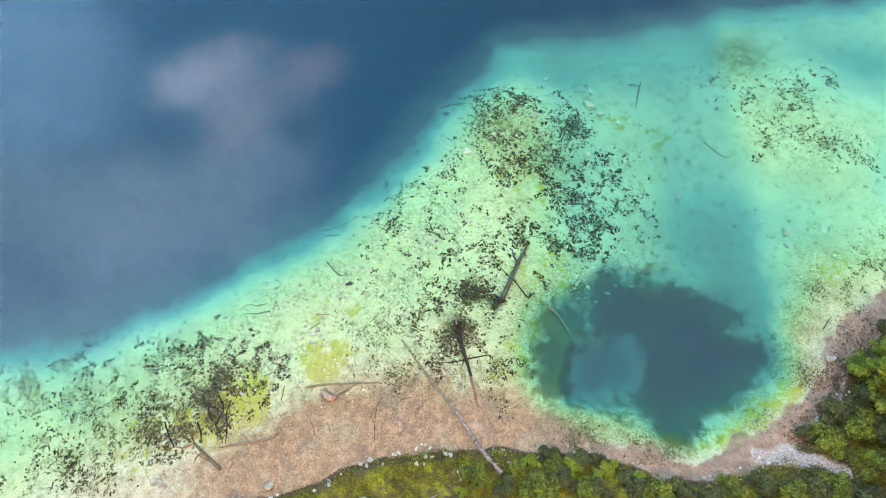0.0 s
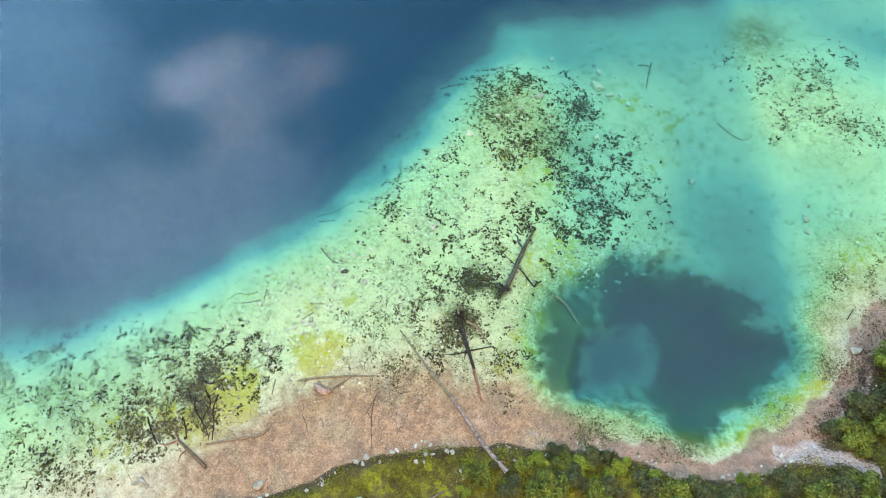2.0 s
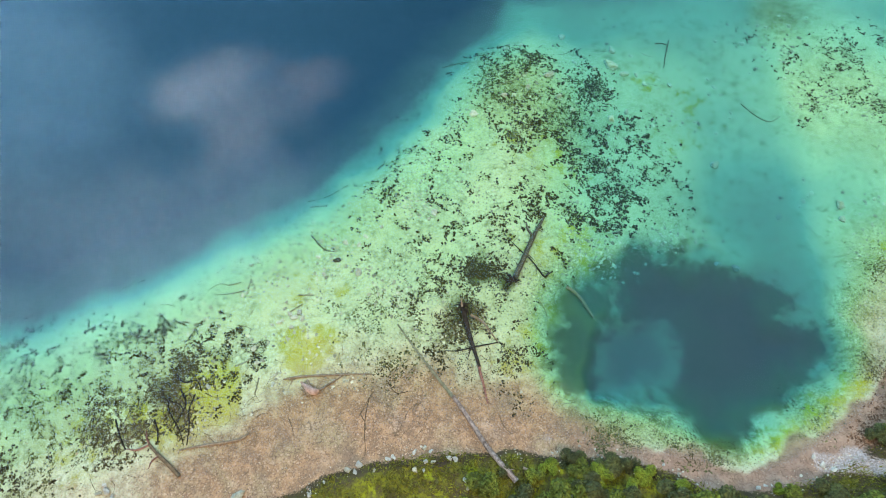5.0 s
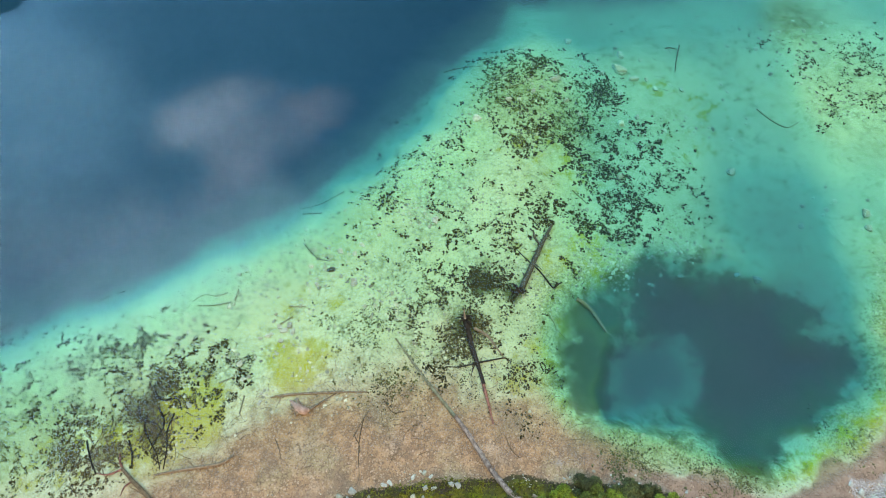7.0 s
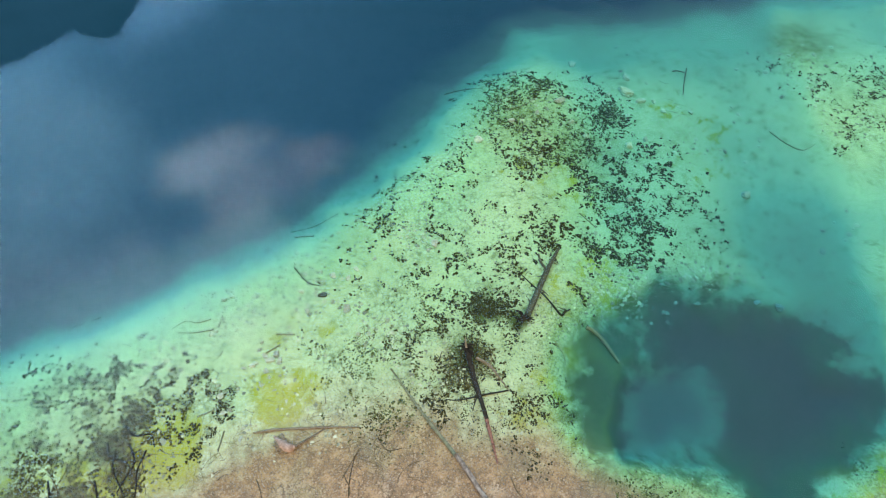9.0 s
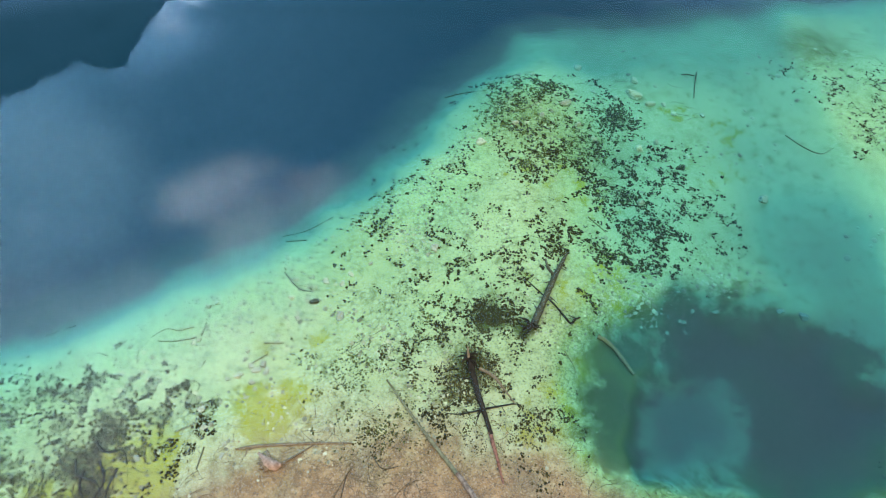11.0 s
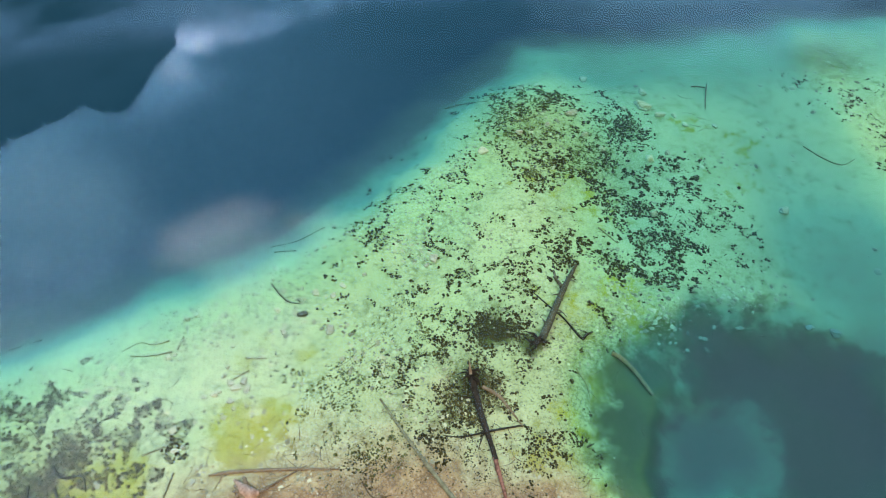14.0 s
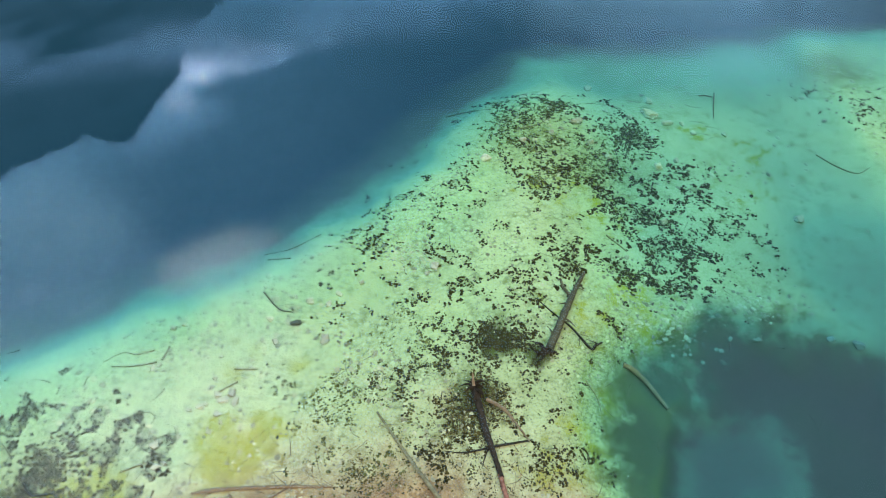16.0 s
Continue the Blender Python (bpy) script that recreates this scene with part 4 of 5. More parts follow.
# broad log deeper on the shelf
deep = log("sunken_log", [(6.45, 18.9, 0.10, 0.09), (5.95, 18.0, 0.08, 0.12), (5.5, 17.1, 0.06, 0.145), (4.9, 15.8, 0.05, 0.17), (4.3, 14.5, 0.05, 0.19)], M_BARK_MOSSY, "thick dark waterlogged tree trunk resting on pale lake bed", seed=11, twigs=6, twig_len=0.8)
root_plate(4.1, 14.3, 0.75, 14, 31, M_BARK_DARK, deep, 0.05)
part("fork", mesh_of("fork", *tube(on_bed([(5.7, 17.4, 0.12, 0.09), (5.35, 17.9, 0.15, 0.08), (5.25, 18.5, 0.15, 0.05)]), 7, 0.15, 5), M_BARK_MOSSY), deep)
log("sunken_branch", [(4.1, 17.3, 0, 0.025), (4.8, 16.5, 0.02, 0.04), (5.5, 15.75, 0.02, 0.045), (6.2, 14.75, 0.03, 0.06), (6.45, 14.9, 0.06, 0.07), (6.8, 15.1, 0.05, 0.03)], M_BARK_DARK, "thin dark forked branch lying under water", "branch", seed=13, twigs=5, twig_len=0.5)
log("sunken_log", [(7.6, 14.1, 0.05, 0.10), (7.95, 13.95, 0.08, 0.11), (8.55, 13.4, 0.08, 0.10), (9.2, 12.15, 0.06, 0.07)], M_WOOD_TAN, "short curved tan log under water near the deep hole", seed=15)
log("driftwood_pole", [(-9.55, 8.1, 0.0, 0.04), (-8.9, 8.2, 0.02, 0.08), (-8.2, 8.28, 0.02, 0.075), (-6.2, 8.38, 0.02, 0.065), (-4.35, 8.42, 0.0, 0.04)], M_WOOD_TAN, "straight tan driftwood pole in shallow water", "driftwood", seed=17, twigs=2, twig_len=0.4)
stump = log("root_stump", [(-7.85, 7.4, 0.04, 0.14), (-7.65, 7.38, 0.06, 0.13), (-7.3, 7.5, 0.04, 0.08), (-6.7, 7.9, 0.02, 0.05), (-5.7, 8.55, 0, 0.02)], M_WOOD_TAN, "splayed tan root stump with one long root", "driftwood", seed=19, twigs=2, twig_len=0.4)
part("butt", mesh_of("butt", *tube(on_bed([(-8.5, 7.95, 0.02, 0.05), (-8.25, 7.75, 0.03, 0.12), (-7.95, 7.5, 0.03, 0.20), (-7.65, 7.36, 0.03, 0.22), (-7.4, 7.42, 0.03, 0.12)]), 12, 0.12, 66), M_WOOD_PINK), stump, "pinkish flared bare butt")
for i, (dx, dy) in enumerate(((-0.35, 0.62), (-0.52, 0.48), (-0.62, 0.30), (-0.62, 0.10), (-0.50, -0.08), (-0.34, -0.22))):
    part("root", mesh_of("root", *tube(on_bed([(-7.75, 7.38, 0.05, 0.10), (-7.75 + dx * 0.6, 7.38 + dy * 0.6, 0.08, 0.095), (-7.75 + dx, 7.38 + dy, 0.02, 0.07), (-7.75 + dx * 1.15, 7.38 + dy * 1.15, 0.0, 0.02)]), 6, 0.2, 60 + i), M_WOOD_TAN), stump)
yb = log("forked_branch", [(-14.6, 2.72, 0.05, 0.10), (-15.2, 3.25, 0.10, 0.11), (-15.9, 3.8, 0.12, 0.095), (-16.6, 4.4, 0.10, 0.075)], M_TWIG_WET, "weathered forked branch half out of the water", "branch", seed=23)
for i, rows in enumerate(([(-16.55, 4.38, 0.1, 0.065), (-17.2, 4.1, 0.1, 0.05), (-17.9, 4.15, 0.05, 0.02)], [(-16.55, 4.38, 0.1, 0.06), (-16.75, 4.7, 0.15, 0.05), (-16.9, 5.2, 0.15, 0.02)], [(-15.9, 3.8, 0.1, 0.05), (-16.3, 3.5, 0.02, 0.04), (-16.4, 3.1, 0, 0.02)])):
    part("fork", mesh_of("fork", *tube(on_bed(rows), 7, 0.12, 70 + i), M_BARK_RED), yb, "reddish peeled fork")
log("driftwood_pole", [(-14.9, 4.1, 0.0, 0.05), (-13.5, 4.35, 0.02, 0.075), (-11.8, 4.62, 0.02, 0.085), (-11.3, 4.85, 0.02, 0.06), (-11.0, 5.15, 0.02, 0.03)], M_WOOD_TAN, "pale brown driftwood pole at the water's edge", "driftwood", seed=25, twigs=3, twig_len=0.6)
TANGLE = [[(-16.0, 7.1), (-15.9, 6.4), (-15.5, 5.7), (-15.0, 5.1), (-14.65, 4.4)], [(-15.4, 7.5), (-14.95, 6.7), (-15.2, 6.0), (-15.35, 5.3)], [(-14.5, 7.2), (-14.75, 6.3), (-14.55, 5.5), (-14.45, 4.35)],
          [(-16.6, 5.8), (-16.3, 5.1), (-16.1, 4.5)], [(-18.9, 5.8), (-18.4, 4.9), (-17.8, 4.1)], [(-16.6, 7.6), (-16.2, 6.9), (-15.3, 6.6), (-14.9, 6.0)], [(-15.9, 8.4), (-15.3, 7.9), (-14.6, 8.0), (-14.2, 7.4)]]
for i, line in enumerate(TANGLE):
    rows = [(x, y, 0.10 + 0.10 * math.sin(2.1 * j + i), 0.055 - 0.009 * j) for j, (x, y) in enumerate(line)]
    log("sunken_root", rows, M_BARK_DARK, "brown twisted sunken roots among water weed", "root", seed=80 + i, twigs=2, twig_len=0.5, group="tangled roots", sides=8)
for i, line in enumerate(([(-4.45, 7.0), (-4.6, 6.0), (-4.6, 5.0), (-4.5, 3.9), (-4.85, 3.35)], [(-4.95, 6.0), (-4.7, 6.5), (-4.5, 6.9), (-4.15, 7.5)], [(-4.9, 6.1), (-4.6, 5.6), (-4.55, 5.2)],
                          [(-9.0, 5.9), (-8.7, 5.3), (-8.6, 4.9)], [(-3.4, 7.9), (-2.9, 7.3), (-2.2, 7.4)], [(3.0, 6.1), (3.3, 5.4), (3.7, 5.0)])):
    log("beach_twig", [(x, y, 0.01, 0.028 - 0.005 * j) for j, (x, y) in enumerate(line)], M_TWIG_WET, "thin brown curved twig lying on the gravel", "twig", seed=100 + i, twigs=2, twig_len=0.4, group="twigs on the shore", sides=6)
for i, line in enumerate(([(17.2, 34.6), (16.75, 33.2), (16.4, 31.9)], [(-0.3, 32.3), (1.0, 32.5), (2.5, 32.3)], [(-19.5, 14.8), (-20.9, 14.2)], [(-12.9, 14.3), (-13.6, 14.1), (-14.3, 14.2), (-15.0, 13.7)], [(21.6, 28.6), (22.4, 27.6), (23.3, 27.0), (24.2, 27.4)],
                          [(-8.8, 17.6), (-7.9, 16.6), (-7.2, 16.4)], [(-9.5, 20.5), (-8.2, 20.8), (-6.7, 21.6)], [(-9.2, 20.0), (-8.0, 20.0)], [(-9.2, 13.4), (-8.2, 13.4)], [(5.8, 13.2), (6.2, 12.5), (6.3, 11.8)], [(27.2, 12.2), (27.9, 13.0)],
                          [(3.9, 29.9), (5.2, 30.4), (5.9, 31.0)], [(8.0, 21.6), (8.9, 20.6)], [(-12.5, 8.9), (-11.6, 9.3)], [(-11.0, 8.2), (-11.1, 7.2)], [(16.1, 34.3), (16.5, 34.35), (16.95, 34.2)], [(-9.6, 12.3), (-8.9, 12.8)], [(-12.6, 13.7), (-13.6, 13.5), (-14.5, 13.5)], [(-12.4, 13.8), (-12.3, 14.5)])):
    log("sunken_branch", [(x, y, 0.02, 0.042 - 0.009 * j) for j, (x, y) in enumerate(line)], M_BARK_MOSSY if i % 5 == 0 else M_WOOD_GREEN, "slender sunken branch on the pale lake bed", "branch", seed=120 + i, twigs=1 + i % 3, twig_len=0.7, group="branches on the lake bed", sides=7)


# ---- stones ---------------------------------------------------------------
def rock_mesh(seed, detail=3, jag=0.5):
    bm = bmesh.new()
    bmesh.ops.create_icosphere(bm, subdivisions=detail, radius=1.0)
    rs = np.random.RandomState(seed)
    off = Vector(rs.uniform(-50, 50, 3))
    cuts = [(Vector(rs.normal(size=3)).normalized(), rs.uniform(0.42, 0.8)) for _ in range(12)]
    for v in bm.verts:
        p = v.co.copy()
        for nrm, d in cuts:
            over = p.dot(nrm) - d
            if over > 0:
                p -= nrm * over * 0.97
        p *= 1 + jag * (noise.fractal(p * 1.6 + off, 1.0, 2.0, 4)) * 0.5
        v.co = p
    me = bpy.data.meshes.new("stone")
    bm.to_mesh(me)
    bm.free()
    return me


ROCKS = {}


def rock(x, y, size, mat, label, seed, flat=0.6, long=1.0, sink=0.25, turn=0.0, group="stones", name="stone"):
    key = (seed % 7, mat.name)
    if key not in ROCKS:
        ROCKS[key] = rock_mesh(key[0] * 13 + 5)
        ROCKS[key].materials.append(mat)
    ob = thing(name, ROCKS[key], label, "stone", group)
    r = size / 2
    bed = ground_z(x, y)
    if bed < -0.12:
        flat = min(flat, 0.45 * (-bed - 0.03) / (r * 1.4))
    ob.matrix_world = pose(x, y, ground_z(x, y) + r * flat * (1 - 2 * sink) * 0.75, 0, 0, turn or seed * 47 % 180) @ Matrix.Diagonal((r * long, r, r * flat, 1))
    return ob


BED_STONES = [(7.6, 30.9, 0.9, 1.5), (5.7, 33.9, 0.5, 1.4), (9.0, 34.9, 0.6, 1.5), (12.4, 32.1, 1.1, 1.3), (13.3, 31.1, 0.7, 1.3), (11.9, 27.0, 0.8, 1.1), (6.0, 29.7, 0.6, 1), (8.2, 28.9, 0.6, 1), (9.1, 27.8, 0.6, 1.2), (2.0, 27.2, 0.7, 1.4),
              (12.7, 33.6, 0.7, 1.2), (4.6, 33.6, 0.5, 1.2), (11.1, 31.7, 0.5, 1.3), (12.2, 29.8, 0.5, 1), (4.2, 28.9, 0.6, 1), (14.2, 31.1, 0.6, 1), (14.7, 30.2, 0.5, 1), (13.1, 27.7, 0.5, 1.2), (9.7, 32.3, 0.4, 1.3), (11.3, 22.8, 0.6, 1.2),
              (17.8, 16.0, 0.55, 1.1), (18.9, 15.7, 0.75, 1.0), (26.6, 20.1, 0.95, 1.1), (26.4, 19.0, 0.6, 1.2), (18.85, 23.4, 0.75, 1.1), (16.6, 30.2, 0.5, 1)]
for i, (x, y, size, lng) in enumerate(BED_STONES):
    rock(x, y, size * 0.85, M_ROCK, "pale limestone boulder lying on the lake bed", i, long=lng, group="stones on the lake bed")
PILE = [(-9.6, 12.2, 0.5), (-9.3, 11.9, 0.6), (-9.0, 12.2, 0.65), (-8.8, 11.9, 0.6), (-10.2, 11.6, 0.5), (-10.0, 11.75, 0.4), (-9.4, 11.3, 0.45), (-9.2, 11.0, 0.3), (-10.6, 11.5, 0.35), (-9.9, 12.9, 0.35), (-9.95, 12.5, 0.4),
        (-8.2, 16.0, 0.55), (-7.7, 14.8, 0.55), (-6.5, 17.0, 0.6), (-5.6, 16.9, 0.5), (-5.2, 17.5, 0.5), (-4.2, 18.2, 0.45), (-9.9, 14.0, 0.35), (-8.8, 17.9, 0.4), (-5.55, 14.95, 0.9), (-0.8, 19.2, 0.75), (-1.1, 18.8, 0.4),
        (-7.2, 17.3, 0.35), (-12.4, 15.5, 0.5), (-12.0, 15.7, 0.5), (-12.7, 13.4, 0.5), (-12.45, 13.55, 0.4), (-11.5, 10.0, 0.5), (-11.2, 9.1, 0.45), (-10.1, 7.8, 0.4), (-10.9, 9.25, 0.4), (-13.9, 7.7, 0.5)]
for i, (x, y, size) in enumerate(PILE):
    rock(x, y, size * 0.72, M_ROCK, "rounded pale stone on the shallow lake bed", i + 3, long=1.2, group="stones on the lake bed")
rock(-6.95, 15.75, 0.42, M_ROCK_DARK, "dark weed-covered stone on pale lake bed", 4, long=1.3)
rock(27.2, 10.0, 0.7, M_ROCK_TAN, "tan boulder at the water's edge", 2)
SHORE_STONES = [(-11.2, 1.75, 0.85), (-11.0, 0.95, 0.45), (-10.6, 1.15, 0.3), (-18.4, 2.0, 0.5), (-18.8, 1.8, 0.4), (-18.0, 1.65, 0.4), (-18.3, 1.3, 0.3), (-18.6, 2.25, 0.35), (-5.4, 3.05, 0.55), (-4.75, 3.3, 0.5), (-4.95, 2.95, 0.35), (-3.2, 3.65, 0.35), (-1.2, 4.2, 0.4), (-0.85, 4.05, 0.3),
                (0.15, 3.65, 0.4), (0.5, 3.6, 0.5), (-1.7, 3.0, 0.4), (-1.75, 4.0, 0.3), (-2.9, 3.75, 0.35), (-1.1, 3.5, 0.4), (-0.7, 3.45, 0.35), (-6.6, 2.4, 0.25), (-7.3, 1.75, 0.4)]
SHORE_STONES2 = [(1.0, 2.5, 0.35), (1.2, 2.1, 0.3), (-1.2, 3.0, 0.25), (17.0, 2.2, 0.4), (17.4, 2.3, 0.3), (25.2, 5.9, 0.45), (20.4, 3.8, 0.4), (20.8, 3.4, 0.45), (21.3, 3.1, 0.4), (-3.9, 3.0, 0.25), (-8.2, 1.4, 0.35), (5.9, 4.0, 0.2), (12.0, 3.4, 0.25), (13.0, 3.0, 0.2), (6.6, 1.6, 0.6), (-5.0, 0.95, 0.45)]
for i, (x, y, size) in enumerate(SHORE_STONES + SHORE_STONES2):
    rock(x, y, size * 0.8, M_ROCK if i % 4 else M_ROCK_TAN, "white broken limestone at the edge of the turf", i, long=1.25, flat=0.7, sink=0.15, group="white stones along the shore")


def pebbles(name, count, size, where, mat, label, seed):
    """Many small stones in one mesh."""
    rs = np.random.RandomState(seed)
    base = np.array([(1, 0, 0), (0.5, 0.87, 0), (-0.5, 0.87, 0), (-1, 0, 0), (-0.5, -0.87, 0), (0.5, -0.87, 0), (0, 0, 0.4)], float)
    tri = np.array([(0, 1, 6), (1, 2, 6), (2, 3, 6), (3, 4, 6), (4, 5, 6), (5, 0, 6)])
    x, y = where(rs, count)
    z = height(x, y)
    r = size[0] + (size[1] - size[0]) * rs.rand(len(x)) ** 2.5
    v = base[None] * (1 + rs.uniform(-0.3, 0.3, (len(x), 7, 1))) * r[:, None, None] * 0.5
    v[:, :, 1] *= rs.uniform(0.6, 1.0, (len(x), 1))
    a = rs.uniform(0, 6.28, len(x))
    ca, sa = np.cos(a)[:, None], np.sin(a)[:, None]
    vx, vy = v[:, :, 0] * ca - v[:, :, 1] * sa, v[:, :, 0] * sa + v[:, :, 1] * ca
    V = np.stack([vx + x[:, None], vy + y[:, None], v[:, :, 2] + z[:, None] + 0.004], -1).reshape(-1, 3)
    F = (tri[None] + 7 * np.arange(len(x))[:, None, None]).reshape(-1, 3)
    return thing(name, mesh_of(name, V, F, mat), label, "pebbles", kind="stuff")


def pick(rs, count, box, weight):
    """Random places in a box, kept with the probability that weight gives."""
    xs, ys, have = [], [], 0
    while have < count:
        x, y = rs.uniform(box[0], box[1], 6000), rs.uniform(box[2], box[3], 6000)
        keep = rs.rand(6000) < weight(x, y)
        xs.append(x[keep]), ys.append(y[keep])
        have += int(keep.sum())
        if len(xs) > 400:
            break
    return np.concatenate(xs)[:count], np.concatenate(ys)[:count]


def on_beach(x, y):
    s, turf = off_line(x, y, SHORE), -off_line(x, y, TURF)
    return np.where((turf < 0.3), np.exp(-(np.maximum(s, 0) / 2.0)), 0) * (0.4 + 0.6 * vnoise(x, y, 0.7, 1)) * np.where(x > 9, 0.8, 1)


def on_shelf(x, y):
    return np.where((off_line(x, y, SHORE) > 2) & (off_line(x, y, SHELF) < -1.0) & (height(x, y) > -lifted(1.7)), smooth(0.45, 0.8, fnoise(x, y, 0.35, 3)), 0)


pebbles("beach_pebbles", 8000, (0.03, 0.10), lambda rs, n: pick(rs, n, (-24, 34, -2, 18), on_beach), M_PEBBLE, "loose pinkish tan pebbles on the beach", 1)
pebbles("beach_pebbles", 350, (0.03, 0.10), lambda rs, n: pick(rs, n, (-24, 34, -2, 18), on_beach), M_PEBBLE_PALE, "scattered pale pebbles among darker gravel", 2)
pebbles("turf_edge_stones", 380, (0.05, 0.18), lambda rs, n: pick(rs, n, (-14, 32, 0, 14), lambda x, y: np.exp(-((off_line(x, y, TURF) + 0.1) / 0.35) ** 2) * smooth(0.4, 0.7, vnoise(x, y, 0.6, 2))), M_PEBBLE_PALE, "white stones along the turf edge", 3)
pebbles("lake_bed_stones", 3200, (0.06, 0.24), lambda rs, n: pick(rs, n, (-30, 40, 4, 40), on_shelf), M_PEBBLE_PALE, "small pale stones scattered on the lake bed", 4)
pebbles("lake_bed_stones", 520, (0.08, 0.34), lambda rs, n: pick(rs, n, (-16, -1, 10, 21), lambda x, y: smooth(0.42, 0.7, fnoise(x, y, 0.5, 1)) * np.where(off_line(x, y, SHELF) < -1.5, 1, 0)), M_PEBBLE_PALE, "pale broken stones strewn over the marl shelf", 6)
pebbles("lake_bed_stones", 420, (0.07, 0.32), lambda rs, n: pick(rs, n, (8, 20, 13.5, 20), lambda x, y: bump2(x, y, 10.5, 16.5, 1.9, 1.5) + 0.5 * bump2(x, y, 14.5, 17.4, 2.5, 1.0)), M_PEBBLE_PALE, "pale rubble at the lip of the deep hole", 7)
pebbles("lake_bed_stones", 260, (0.10, 0.45), lambda rs, n: pick(rs, n, (4, 36, 18, 37), lambda x, y: smooth(0.45, 0.75, fnoise(x, y, 0.3, 2)) * np.where(off_line(x, y, SHELF) < -2, 1, 0)), M_PEBBLE_PALE, "pale stones in deeper turquoise water", 8)
pebbles("path_stones", 500, (0.04, 0.12), lambda rs, n: pick(rs, n, (20.3, 26.4, 1.5, 4.8), lambda x, y: np.exp(-((y - 3.3 + 0.05 * (x - 22)) / 0.5) ** 2)), M_PEBBLE, "pale stones of a gravel path", 5)

pebbles("leaf_litter", 2600, (0.05, 0.17), lambda rs, n: pick(rs, n, (22.5, 31, 4, 13), lambda x, y: np.exp(-((off_line(x, y, TURF) - 0.3) / 0.7) ** 2) * smooth(0.25, 0.6, vnoise(x, y, 0.8, 3))), M_LEAF_DEAD, "rusty brown dead leaves between beach and shrubs", 9)


def litter(name, count, box, weight, length, thick, mat, label, seed):
    """Many thin crooked twigs in one mesh."""
    rs = np.random.RandomState(seed)
    x, y = pick(rs, count, box, weight)
    pieces = []
    for i in range(len(x)):
        a, ln = rs.uniform(0, 6.28), rs.uniform(*length)
        bend = rs.uniform(-0.9, 0.9)
        pts, px_, py_ = [], x[i], y[i]
        for j in range(4):
            pts.append((px_, py_, 0))
            px_ += math.cos(a) * ln / 3
            py_ += math.sin(a) * ln / 3
            a += bend * rs.uniform(0.2, 1)
        zs = height(np.array([p[0] for p in pts]), np.array([p[1] for p in pts]))
        r = rs.uniform(*thick)
        pieces.append(tube([(p[0], p[1], z + r * 0.6 + 0.01, r * (1 - 0.22 * j)) for j, (p, z) in enumerate(zip(pts, zs))], 4, 0.1, seed + i, 2))
    return thing(name, mesh_of(name, *joined(pieces), mat), label, "twigs", kind="stuff")


litter("twig_litter", 210, (-12, 9, 3.5, 11), lambda x, y: np.exp(-((off_line(x, y, SHORE) - 2.2) / 2.2) ** 2) * smooth(0.35, 0.6, vnoise(x, y, 0.5, 2)), (0.3, 1.2), (0.007, 0.016), M_TWIG_WET, "thin dark twigs scattered over the gravel", 300)
litter("twig_litter", 70, (-22, -9, 1, 10), lambda x, y: np.exp(-((off_line(x, y, SHORE) - 2.5) / 2.5) ** 2), (0.3, 1.1), (0.007, 0.016), M_TWIG_WET, "thin dark twigs in the shallows", 700)
litter("twig_litter", 110, (-18, 16, 10, 34), lambda x, y: np.where((off_line(x, y, SHELF) < -1) & (off_line(x, y, SHORE) > 4), smooth(0.4, 0.65, vnoise(x, y, 0.3, 1)), 0), (0.4, 1.2), (0.010, 0.022), M_WOOD_GREEN, "thin greenish sticks lying on the lake bed", 900)
litter("twig_litter", 70, (-20, -13.5, 3.5, 9.5), lambda x, y: np.maximum(bump2(x, y, -15.6, 6.8, 1.0, 1.8), bump2(x, y, -17.8, 5.0, 1.2, 1.0)), (0.7, 1.7), (0.012, 0.028), M_TWIG_WET, "brown sunken twigs matted with weed", 1200)


